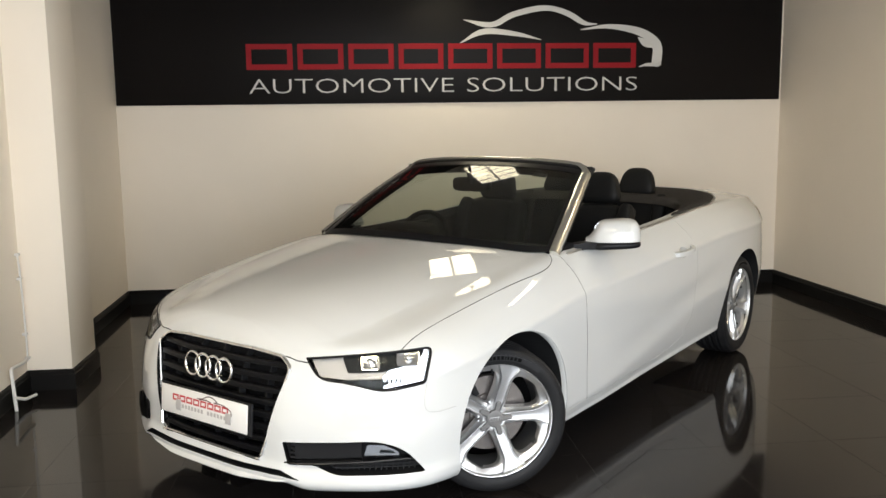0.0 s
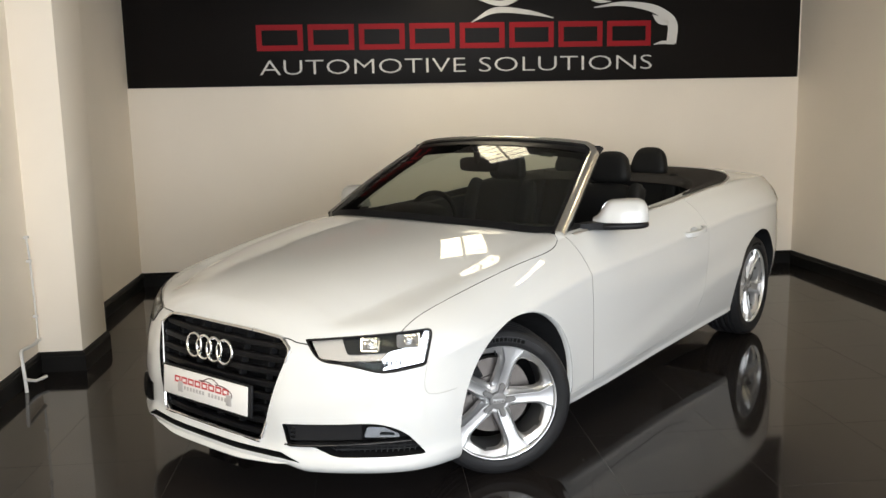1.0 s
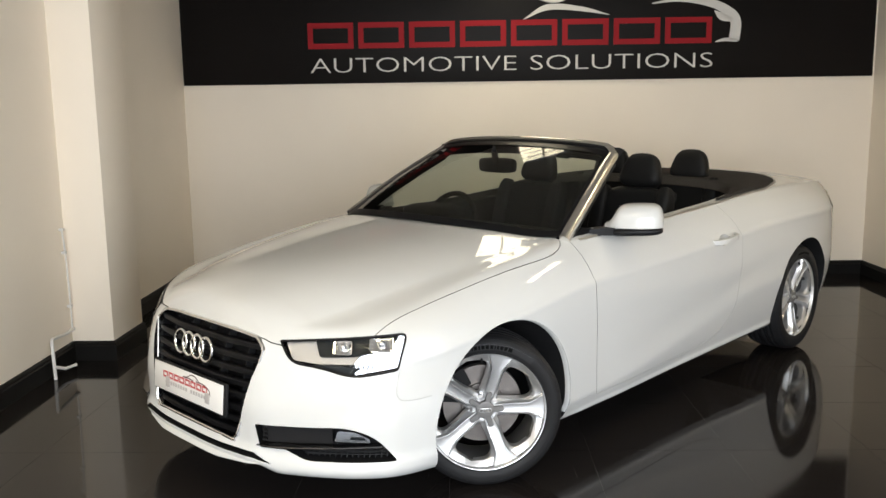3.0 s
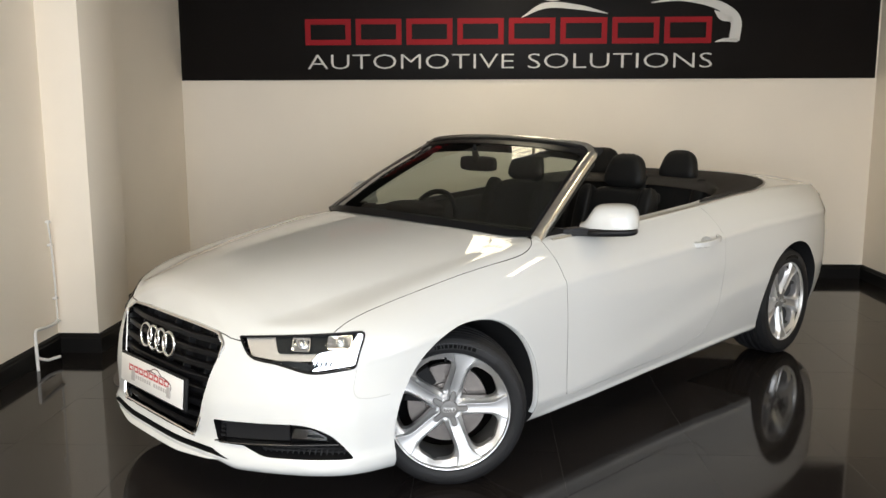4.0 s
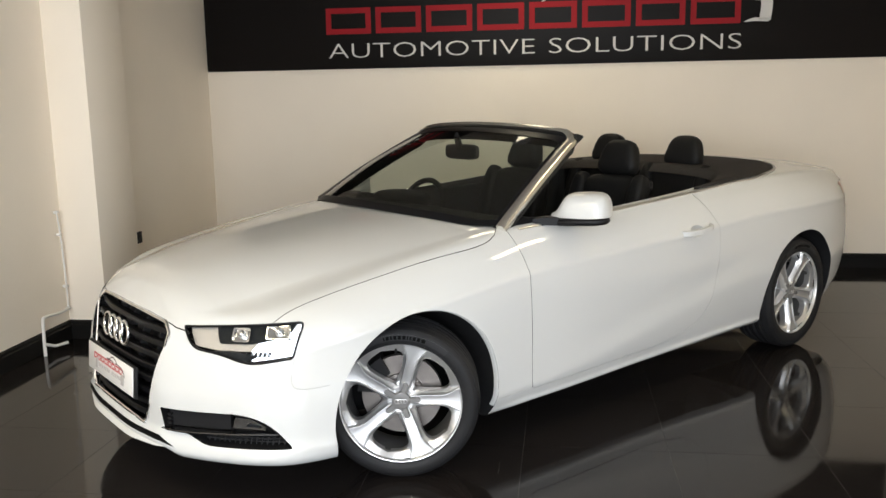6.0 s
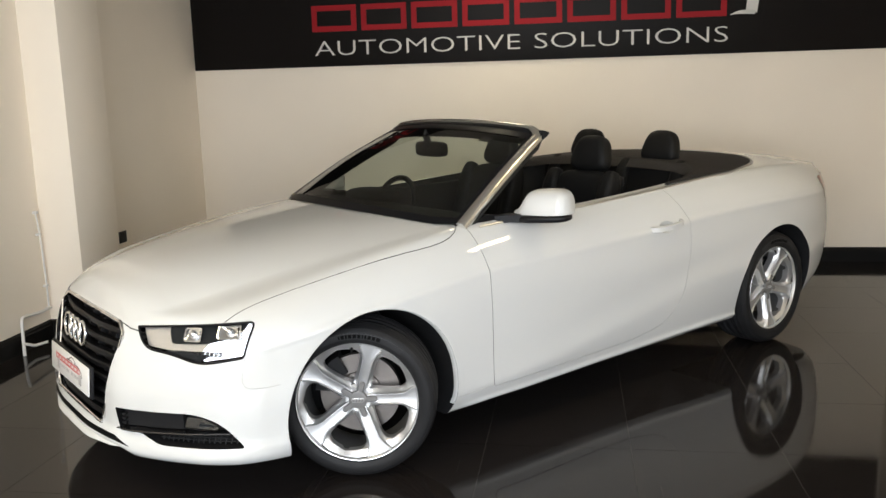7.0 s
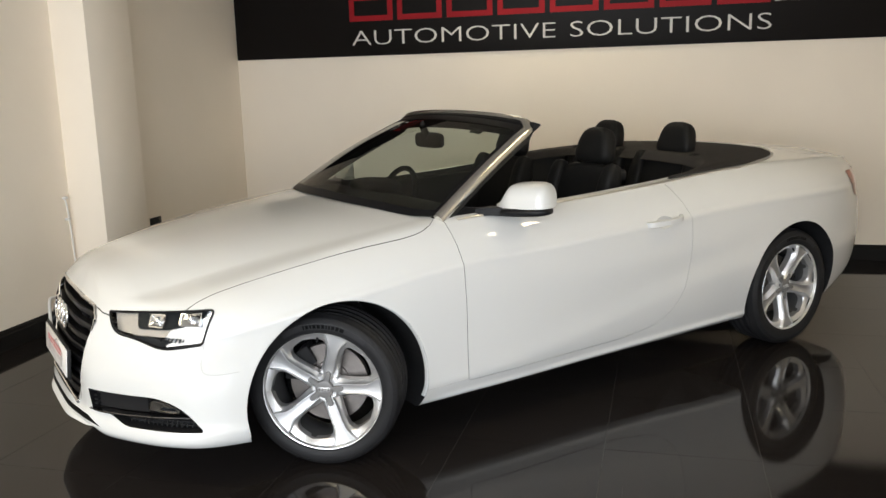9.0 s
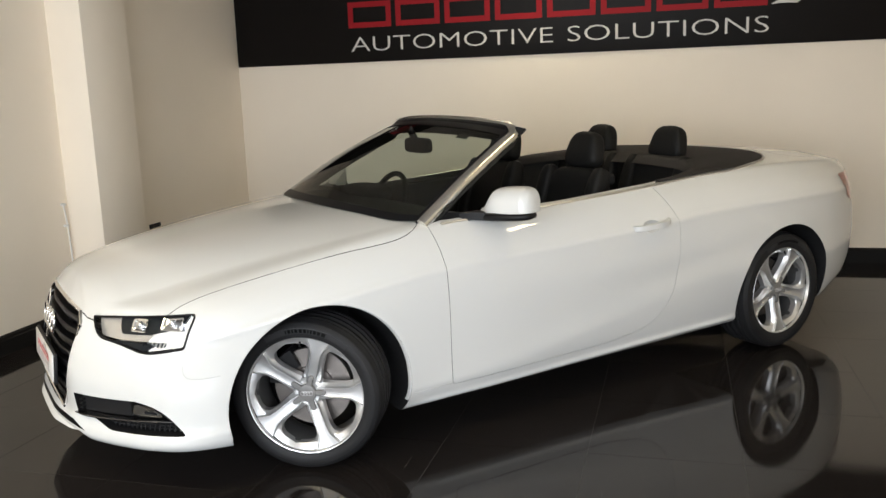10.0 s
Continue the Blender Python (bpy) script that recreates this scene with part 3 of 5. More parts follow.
def wheel_cut(x, r, z, s):
    bm = bmesh.new()
    n = 72
    A = [bm.verts.new((x + r * math.cos(2 * math.pi * i / n), 0.46 * s, z + r * math.sin(2 * math.pi * i / n))) for i in range(n)]
    B = [bm.verts.new((v.co.x, 1.2 * s, v.co.z)) for v in A]
    bm.faces.new(A)
    bm.faces.new(B)
    for i in range(n):
        bm.faces.new((A[i], A[(i + 1) % n], B[(i + 1) % n], B[i]))
    return cutter(bm, WELL)


shell = SKIN
lamp_covers = [boolean(SKIN, cutter(prism(HEADLAMP, lamp_place(s), -0.17, 0.2), BLACK), "INTERSECT") for s in (1, -1)]
fog_covers = [boolean(SKIN, cutter(prism(FOG, lamp_place(s), -0.10, 0.3), BLACK), "INTERSECT") for s in (1, -1)]
for s in (1, -1):
    shell = boolean(shell, wheel_cut(-0.019, 0.386, 0.312, s), "DIFFERENCE")
    shell = boolean(shell, wheel_cut(REAR - 0.02, 0.376, HUB, s), "DIFFERENCE")
    shell = boolean(shell, cutter(prism(HEADLAMP, lamp_place(s), -0.20, 0.2), GLOSS_BLACK), "DIFFERENCE")
    shell = boolean(shell, cutter(prism(FOG, lamp_place(s), -0.05, 0.3), BLACK), "DIFFERENCE")
shell = boolean(shell, cutter(prism(GRILLE, front_place(1), 0.70, 1.1), GLOSS_BLACK), "DIFFERENCE")
shell = boolean(shell, cutter(prism(SLOT, front_place(1), 0.72, 1.1), BLACK), "DIFFERENCE")
shell = boolean(shell, cutter(prism(COCKPIT, plan_place, 0.30, 1.4), DASH), "DIFFERENCE")
bonnet_mesh = boolean(shell, cutter(prism(BONNET, plan_place, 0.66, 1.3), BLACK), "INTERSECT")
shell = boolean(shell, cutter(prism(grown(BONNET, 0.0028), plan_place, 0.64, 1.3), BLACK), "DIFFERENCE")
boot_mesh = boolean(shell, cutter(prism(BOOT, plan_place, 0.80, 1.3), BLACK), "INTERSECT")
shell = boolean(shell, cutter(prism(grown(BOOT, 0.003), plan_place, 0.78, 1.3), BLACK), "DIFFERENCE")
door_meshes = []
for s in (1, -1):
    # door edges cut black: the front gap's shade put into their colour
    cut = boolean(shell, cutter(prism(DOOR, side_place(s), 0.60, 1.2), BLACK), "INTERSECT")
    bowl = bmesh.new()
    bmesh.ops.create_uvsphere(bowl, u_segments=32, v_segments=18, radius=1.0, matrix=Matrix.Translation((-1.772, 0.925 * s, 0.810)) @ Matrix.Diagonal((0.062, 0.036, 0.040, 1)))
    door_meshes.append(boolean(cut, cutter(bowl, PAINT), "DIFFERENCE"))
    shell = boolean(shell, cutter(prism(grown(DOOR, 0.0022), side_place(s), 0.58, 1.2), PAINT), "DIFFERENCE")

from mathutils.bvhtree import BVHTree
SKIN_TREE = BVHTree.FromPolygons([v.co for v in SKIN.vertices], [list(p.vertices) for p in SKIN.polygons])


def skin_normals(me):
    """Smooth shading that follows the uncut skin, with sharp cut edges."""
    me.polygons.foreach_set("use_smooth", [True] * len(me.polygons))
    vn = [v.normal.copy() for v in SMOOTH_SKIN.vertices]
    polys = SMOOTH_SKIN.polygons
    normals = [None] * len(me.loops)
    for p in me.polygons:
        for li in p.loop_indices:
            co = me.vertices[me.loops[li].vertex_index].co
            near, n, idx, dist = SKIN_TREE.find_nearest(co)
            normals[li] = p.normal.copy()
            if dist < 0.0008 and polys[idx].normal.dot(p.normal) > 0.8:
                ws, total = Vector((0, 0, 0)), 0
                for vi in polys[idx].vertices:
                    w = 1 / ((SMOOTH_SKIN.vertices[vi].co - co).length + 1e-5)
                    ws += vn[vi] * w
                normals[li] = ws.normalized()
    me.normals_split_custom_set(normals)
    return me


def skin_part(name, me, parent, label=""):
    skin_normals(me)
    ob = new(name, me)
    ob.parent = parent
    return tagged(ob, label) if label else ob


body = skin_part("body", shell, car, "glossy white painted body shell")
bonnet = skin_part("bonnet", bonnet_mesh, car, "glossy white closed bonnet with raised creases")
boot_lid = skin_part("boot_lid", boot_mesh, car)
doors = [skin_part("door", me, car, "glossy white closed door") for me in door_meshes]

# ---------------------------------------------------------------- the car's parts
def superquad(cx, cy, cz, rx, ry, rz, e=0.5, n=20, shape=None, bm=None):
    """A cushion: a rounded box between a ball (e = 1) and a block (e near 0)."""
    def power(a):
        return math.copysign(abs(a) ** e, a)

    def point(u, v):
        lo, la = 2 * math.pi * u, math.pi * (v - 0.5) * 0.998
        p = Vector((power(math.cos(la)) * power(math.cos(lo)), power(math.cos(la)) * power(math.sin(lo)), power(math.sin(la))))
        if shape:
            p = Vector(shape(p.x, p.y, p.z))
        return (cx + p.x * rx, cy + p.y * ry, cz + p.z * rz)
    own = grid(point, n * 2, n, close_u=True)
    own.verts.index_update()
    bmesh.ops.remove_doubles(own, verts=own.verts, dist=1e-5)
    bmesh.ops.holes_fill(own, edges=[q for q in own.edges if q.is_boundary], sides=0)
    return join(bm, own)


def nose_x(y, z):
    """How far forward the uncut nose reaches at a place across and up."""
    best = []
    for i in range(0, 75):
        x = PLAN[i][0]
        v = (z - BOTTOM(x)) / (TOP(x) - BOTTOM(x))
        p = wall_point(i, min(max(v, 0), 1))
        best.append((p[1], p[0]))
    return float(np.interp(abs(y), [b[0] for b in best], [b[1] for b in best]))


# ---- wheels
RIDGE = spline((0.04, 0.0150), (0.08, 0.0185), (0.15, 0.0195), (0.175, 0.0215), (0.20, 0.0310), (0.22, 0.0415), (0.232, 0.0470))
FLANK = spline((0.04, 0.0220), (0.06, 0.0350), (0.075, 0.0380), (0.09, 0.0350), (0.13, 0.0325), (0.165, 0.0345), (0.185, 0.0410), (0.198, 0.0530), (0.206, 0.0730), (0.212, 0.1130))
FACE_Y = spline((0.04, 0.074), (0.08, 0.078), (0.15, 0.088), (0.20, 0.0945), (0.232, 0.0990))


def spoke(angle):
    """A flat face between two fine ridges, with broad sloping flanks that spread into the rim."""
    bm = bmesh.new()
    rows = []
    for r in np.concatenate([np.linspace(0.04, 0.19, 20), np.linspace(0.195, 0.212, 8), np.linspace(0.2165, 0.2335, 5)]):
        h, k, y = RIDGE(r), FLANK(min(r, 0.212)), FACE_Y(r)
        k = min(k, r * radians(36) * 0.999)
        drop = 0.024 * (1 - 0.35 * blend(r, 0.19, 0.212))
        if r > 0.2121:
            k, drop = r * radians(36) * 0.999, 0.0155 * (1 - (r - 0.212) / 0.0215)
        half = [(k, y - drop - 0.034), (k, y - drop), (h + 0.0062, y - 0.0120), (h + 0.0036, y - 0.0068), (h + 0.0012, y + 0.0020), (h - 0.0012, y + 0.0022), (h - 0.0034, y - 0.0040), (h - 0.007, y - 0.0048)]
        a, b = half[1], half[2]
        half[2:2] = [(a[0] + (b[0] - a[0]) * q, a[1] + (b[1] - a[1]) * q) for q in (0.2, 0.4, 0.6, 0.8)]
        row = [(-w, d) for w, d in half] + [(0, y - 0.0050)] + half[::-1]
        rows.append([bm.verts.new((r * math.cos(angle + w / r), d, r * math.sin(angle + w / r))) for w, d in row])
    for p, q in zip(rows, rows[1:]):
        for j in range(len(p) - 1):
            bm.faces.new((p[j], p[j + 1], q[j + 1], q[j]))
    return bm


def make_wheel(offset, radius):
    """The meshes of one wheel about its axle: y outwards."""
    rim = revolve([(0.236, 0.094), (0.2400, 0.104), (0.2405, 0.110), (0.2385, 0.1125), (0.2355, 0.1115), (0.2335, 0.1070), (0.2325, 0.098)], 96)
    barrel = revolve([(0.2145, 0.066), (0.2135, 0.05), (0.210, 0.0), (0.208, -0.06), (0.220, -0.1), (0.232, -0.105)], 64)
    spokes = [spoke(radians(offset + 72 * k)) for k in range(5)]
    hub = revolve([(0.0, 0.062), (0.030, 0.064), (0.050, 0.066), (0.060, 0.060), (0.068, 0.02)], 48)
    cap = revolve([(0, 0.0845), (0.018, 0.0850), (0.029, 0.0845), (0.0345, 0.083), (0.0360, 0.079), (0.0360, 0.060)], 40)
    emblem = bmesh.new()
    for q in (-0.0165, -0.0055, 0.0055, 0.0165):
        ring = [(q + 0.0082 * math.cos(a), 0.0852, 0.0082 * math.sin(a)) for a in np.linspace(0, 2 * math.pi, 20, endpoint=False)]
        sweep(ring, ring_section(0.0009, 5), bm=emblem, closed=True, up=(0, 1, 0))
    # five rounded arms of the centre cap, over the bolts
    arms = []
    for k in range(5):
        a = radians(offset + 72 * k)
        ca, sa = math.cos(a), math.sin(a)
        outline = [(0.030, -0.0115), (0.060, -0.0105)] + [(0.064 + 0.0115 * math.cos(t), 0.0115 * math.sin(t)) for t in np.linspace(-1.4, 1.4, 11)] + [(0.060, 0.0105), (0.030, 0.0115)]
        arm = bmesh.new()
        lower = [arm.verts.new((u * ca - w * sa, 0.066, u * sa + w * ca)) for u, w in outline]
        mid = [arm.verts.new((u * ca - w * sa, 0.0790, u * sa + w * ca)) for u, w in outline]
        top = [arm.verts.new(((0.05 + (u - 0.05) * 0.90) * ca - w * 0.78 * sa, 0.0815, (0.05 + (u - 0.05) * 0.90) * sa + w * 0.78 * ca)) for u, w in outline]
        n = len(outline)
        for A, B in ((lower, mid), (mid, top)):
            for q in range(n):
                arm.faces.new((A[q], A[(q + 1) % n], B[(q + 1) % n], B[q]))
        arm.faces.new(top)
        arms.append(arm)
    disc = revolve([(0.06, 0.0), (0.085, 0.0), (0.086, -0.002), (0.088, -0.006), (0.160, -0.006), (0.162, -0.010), (0.162, -0.03), (0.158, -0.034), (0.06, -0.034)], 72)
    revolve([(0.0, 0.03), (0.058, 0.03), (0.062, 0.0)], 36, bm=disc)
    tread = []
    for y in np.linspace(0.098, -0.098, 23):
        drop = 0.008 if any(abs(y - g) < 0.0062 for g in (-0.062, -0.021, 0.021, 0.062)) else 0.0
        tread.append((radius - drop - 1.2 * max(0, abs(y) - 0.075) ** 1.3, y))
    k = (radius - 0.2345) / (0.3195 - 0.242)
    side = [(0.2345 + (r - 0.242) * k, y) for r, y in ((0.242, 0.100), (0.246, 0.1105), (0.2475, 0.1125), (0.251, 0.1125), (0.252, 0.1150), (0.256, 0.1168), (0.268, 0.1205), (0.282, 0.1215), (0.2935, 0.1192), (0.2945, 0.1178), (0.304, 0.1135), (0.310, 0.1065))]
    tyre = revolve(side + tread + [(r, -y) for r, y in side[::-1]], 128)
    valve = sweep([(0.214 * math.cos(radians(offset - 20)), 0.084, 0.214 * math.sin(radians(offset - 20))), (0.198 * math.cos(radians(offset - 20)), 0.094, 0.198 * math.sin(radians(offset - 20)))], ring_section(0.0045, 8), up=(0, 1, 0))
    return rim, barrel, spokes, hub, cap, emblem, arms, disc, tyre, valve


def tyre_marks(start, shift):
    """Raised plain bars on the tyre's wall where its lettering stands."""
    bm = bmesh.new()
    a = start
    for w in (3.4, 2.6, 2.6, 1.6, 1.2, 2.6, 2.8, 2.6, 1.6, 2.6, 1.2):
        a0, a1 = radians(a), radians(a - w)
        q = [(r * math.cos(t), y, r * math.sin(t)) for r, y in ((0.2610 + shift, 0.1226), (0.2760 + shift, 0.1232)) for t in (a0, a1)]
        lo = [bm.verts.new(p) for p in (q[0], q[1], q[3], q[2])]
        hi = [bm.verts.new((p[0], p[1] - 0.004, p[2])) for p in (q[0], q[1], q[3], q[2])]
        bm.faces.new(lo)
        for i in range(4):
            bm.faces.new((lo[i], lo[(i + 1) % 4], hi[(i + 1) % 4], hi[i]))
        a -= w + 1.0
    return bm


def wheel_at(m, offset, caliper_angle, radius):
    rim, barrel, spokes, hub, cap, emblem, arms, disc, tyre, valve = make_wheel(offset, radius)
    w = part("wheel", rim, ALLOY, car, "silver five-spoke alloy wheel", 40, m)
    part("tyre", tyre, RUBBER, w, "black low-profile rubber tyre", 30)
    band = bmesh.new()
    shift = (radius - 0.3085) * 0.5
    for t0, t1 in zip(np.linspace(radians(132), radians(58), 31), np.linspace(radians(132), radians(58), 31)[1:]):
        q = [band.verts.new((r * math.cos(t), y, r * math.sin(t))) for t in (t0, t1) for r, y in ((0.2565 + shift, 0.1206), (0.2680 + shift, 0.1224), (0.2795 + shift, 0.1224), (0.2795 + shift, 0.1190))]
        for e in range(3):
            band.faces.new((q[e], q[e + 1], q[e + 5], q[e + 4]))
    bmesh.ops.remove_doubles(band, verts=band.verts, dist=1e-5)
    part("tyre_band", band, RUBBER_BAND, w, "", 60)
    part("tyre_lettering", tyre_marks(112, (radius - 0.3085) * 0.5), RUBBER_MARK, w, "illegible raised lettering as bars")
    part("rim_barrel", barrel, ALLOY_DARK, w)
    for bm in spokes:
        part("spoke", bm, ALLOY, w, "", 26)
    part("hub", hub, ALLOY, w)
    part("centre_cap", cap, CAP_GREY, w, "dull grey centre cap")
    part("emblem", emblem, ALLOY, w)
    part("brake_disc", disc, STEEL, w, "worn grey steel brake disc")
    for bm in arms:
        part("cap_arm", bm, CAP_GREY, w, "", 30)
    part("tyre_valve", valve, BLACK, w)
    cal = bmesh.new()
    rows = []
    for t in np.linspace(radians(caliper_angle - 28), radians(caliper_angle + 28), 9):
        rows.append([cal.verts.new((r * math.cos(t), y, r * math.sin(t))) for r, y in ((0.10, 0.012), (0.176, 0.018), (0.182, 0.0), (0.182, -0.06), (0.10, -0.06))])
    for p, q in zip(rows, rows[1:]):
        for j in range(5):
            cal.faces.new((p[j], p[(j + 1) % 5], q[(j + 1) % 5], q[j]))
    cal.faces.new(rows[0][::-1])
    cal.faces.new(rows[-1])
    part("brake_caliper", cal, BLACK, w, m=None)
    return w


STEER = -39.5
wheel_at(pose(-0.031, 0.733, 0.3095, 0, 0, STEER), 106, 35, 0.3095)
wheel_at(pose(-0.031, -0.733, 0.3095, 0, 0, 180 + STEER), 106, 35, 0.3095)
wheel_at(pose(REAR, 0.798, 0.3240, 0, 0, 0), 122, 150, 0.3240)
wheel_at(pose(REAR, -0.798, 0.3240, 0, 0, 180), 122, 150, 0.3240)

# ---- windscreen
BASE = [(-0.60, 0.748, 0.945), (-0.50, 0.655, 0.945), (-0.42, 0.45, 0.965), (-0.37, 0.2, 0.976), (-0.36, 0.0, 0.980), (-0.37, -0.2, 0.976), (-0.42, -0.45, 0.965), (-0.50, -0.655, 0.945), (-0.60, -0.748, 0.945)]
HEAD = [(-1.225, 0.588, 1.294), (-1.18, 0.52, 1.317), (-1.145, 0.35, 1.334), (-1.125, 0.18, 1.342), (-1.12, 0.0, 1.345), (-1.125, -0.18, 1.342), (-1.145, -0.35, 1.334), (-1.18, -0.52, 1.317), (-1.225, -0.588, 1.294)]
low, high = through_points(BASE, 41), through_points(HEAD, 41)


def screen_point(u, v, push=0.0):
    k = u * 40
    i = min(int(k), 39)
    a = low[i] + (low[i + 1] - low[i]) * (k - i)
    b = high[i] + (high[i + 1] - high[i]) * (k - i)
    p = a + (b - a) * v
    bow = (0.010 + 0.035 * 4 * u * (1 - u)) * math.sin(math.pi * v) + push
    return (p[0] + bow * 0.5, p[1] * (1 + 0.012 * math.sin(math.pi * v)), p[2] + bow * 0.87)


screen = part("windscreen", grid(lambda u, v: screen_point(0.02 + 0.88 * u, 0.93 * v), 41, 18), GLASS, car, "clear raked windscreen glass with a dark edge band", 60)
band = bmesh.new()
for u0, u1, v0, v1 in ((0.012, 0.034, 0.0, 1.0), (0.897, 0.988, 0.0, 1.0), (0.034, 0.897, 0.0, 0.055), (0.034, 0.897, 0.90, 1.0)):
    grid(lambda u, v: screen_point(u0 + (u1 - u0) * u, v0 + (v1 - v0) * v, 0.003), 20, 12, bm=band)
part("edge_band", band, SLAT, screen)
edge = [screen_point(0.012, v, 0.004) for v in np.linspace(-0.02, 0.95, 14)] + [screen_point(u, 1.0, 0.004) for u in np.linspace(0.045, 0.955, 30)] + [screen_point(0.988, v, 0.004) for v in np.linspace(0.95, -0.02, 14)]
edge = through_points(edge, 90)
frame_bm = sweep([tuple(p) for p in edge], [(-0.010, -0.018)] + [(0.004 + 0.030 * math.cos(radians(t)), -0.014 + 0.028 * math.sin(radians(t))) for t in range(115, -56, -17)], up=(0.5, 0, 0.87))
part("rubber_seal", sweep([tuple(p) for p in edge], [(-0.034, -0.020), (-0.036, -0.008), (-0.030, 0.003), (-0.018, 0.0075), (-0.0105, 0.0060), (-0.0105, -0.020)], up=(0.5, 0, 0.87)), SLAT, car, "black rubber seal round the windscreen", 50)
part("windscreen_frame", frame_bm, SATIN, car, "brushed silver windscreen frame", 50)
inner = [screen_point(0.02, v, -0.03) for v in np.linspace(0.0, 0.93, 12)] + [screen_point(u, 0.97, -0.03) for u in np.linspace(0.07, 0.93, 20)] + [screen_point(0.98, v, -0.03) for v in np.linspace(0.93, 0.0, 12)]
inner = through_points(inner, 60)
part("pillar_trim", sweep([tuple(p) for p in inner], [(-0.035, -0.022), (-0.035, 0.02), (0.03, 0.02), (0.03, -0.022)], up=(0.5, 0, 0.87)), DASH, car, "black inner trim of the windscreen frame")
for s in (1, -1):
    tip = prism([(0, 0), (-0.022, 0.012), (-0.040, 0.026), (-0.036, 0.034), (0, 0.044)], lambda a, b, d: (-1.205 + a, s * d, 1.268 + b), 0.585, 0.618)
    part("roof_latch_corner", tip, BLACK, car)
cowl = grid(lambda u, v: (screen_point(u, 0)[0] + 0.05 * (1 - v) - 0.02, screen_point(u, 0)[1] * 0.98, screen_point(u, 0)[2] - 0.040 + 0.030 * v), 33, 4)
part("scuttle_panel", cowl, BLACK, car)
for s, x0 in ((0.35, 0.0), (-0.35, 0.0)):
    blade = [(p[0] + 0.012, p[1], p[2] - 0.022) for p in (screen_point(0.5 - s * q, 0.0) for q in np.linspace(0.1, 1.15, 14))]
    part("wiper", sweep(blade, [(-0.006, -0.004), (-0.003, 0.008), (0.003, 0.008), (0.006, -0.004)]), BLACK, car)
tax = bmesh.new()
grid(lambda u, v: screen_point(0.155 + 0.055 * u, 0.80 + 0.06 * v, -0.008), 3, 3, bm=tax)
part("screen_sticker", tax, LAMP_GREY, screen, "small pale sticker inside the windscreen")
mirror_bm = superquad(-1.02, -0.02, 1.215, 0.022, 0.125, 0.040, 0.45, 14)
sweep([(-1.01, -0.02, 1.23), (-0.97, 0.0, 1.29), (-0.97, 0.0, 1.325)], ring_section(0.018), bm=mirror_bm)
part("interior_mirror", mirror_bm, BLACK, car, "black rear-view mirror behind the windscreen")

# ---- door mirrors
RISE = spline((0, 0.20), (0.05, 0.25), (0.12, 0.42), (0.20, 0.74), (0.27, 0.92), (0.38, 0.985), (0.58, 1.0), (0.78, 0.98), (0.90, 0.89), (0.97, 0.70), (1.0, 0.44))
REACH = spline((0, 0.45), (0.15, 0.70), (0.35, 0.86), (0.6, 0.92), (0.8, 0.92), (0.93, 0.80), (1.0, 0.55))


def mirror_housing():
    """A domed shell: flat underneath and behind, a low pointed inner end."""
    bm = bmesh.new()
    rows = []
    for u in np.linspace(0, 1, 40):
        y, h, d = -0.138 + 0.262 * u, 0.108 * RISE(u), 0.125 * REACH(u)
        arc = [(-0.072 + d * max(0.0, math.cos(t)) ** 0.55, -0.046 + 0.012 * u + h * max(0.0, math.sin(t)) ** 0.62) for t in np.linspace(0, math.pi / 2, 16)]
        rows.append([bm.verts.new((x, y, z)) for x, z in arc + [(-0.072, -0.046 + 0.012 * u)]])
    for p, q in zip(rows, rows[1:]):
        for j in range(17):
            bm.faces.new((p[j], p[(j + 1) % 17], q[(j + 1) % 17], q[j]))
    bm.faces.new(rows[0])
    bm.faces.new(rows[-1])
    return bm


for s in (1, -1):
    mm = part("door_mirror", mirror_housing(), PAINT, car, "white door mirror housing with a black base", 50, pose(-0.935, 0.882 if s > 0 else -0.915, 1.000, 0, 0, s * 27) @ Matrix.Diagonal((1, s, 1, 1)))
    base = superquad(-0.012, 0.000, -0.054, 0.066, 0.126, 0.020, 0.62, 16, lambda x, y, z: (x * (1 - 0.1 * y), y, z + 0.25 * y))
    sweep([(0.01, -0.10, -0.055), (0.03, -0.145, -0.052), (0.04, -0.20, -0.06)], [(-0.04, -0.016), (-0.04, 0.018), (0.035, 0.016), (0.035, -0.014)], bm=base)
    part("mirror_base", base, SLAT, mm)
    face = [(-0.138 + 0.262 * u, -0.034 + 0.098 * RISE(u)) for u in np.linspace(0.16, 0.95, 20)] + [(0.105, -0.030), (-0.09, -0.038)]
    part("mirror_glass", prism(face, lambda a, b, d: (d, a, b), -0.0725, -0.075), CHROME, mm)
    tri = prism([(-0.66, 0.940), (-0.86, 0.940), (-0.84, 0.955), (-0.72, 0.972)], lambda a, b, d: (a, s * d, b), 0.715, 0.745)
    part("mirror_sail_panel", tri, SLAT, car)

# ---- door handles
for s, door in zip((1, -1), doors):
    hb = sweep([tuple(p) for p in through_points([(-1.665, 0.897 * s, 0.800), (-1.685, 0.928 * s, 0.803), (-1.76, 0.945 * s, 0.808), (-1.85, 0.938 * s, 0.815), (-1.885, 0.905 * s, 0.818)], 24)],
               [(-0.008, -0.013), (-0.009, 0.010), (0, 0.015), (0.009, 0.010), (0.008, -0.013), (0, -0.016)])
    part("door_handle", hb, PAINT, door, "white bar handle over a shallow cup", 60)

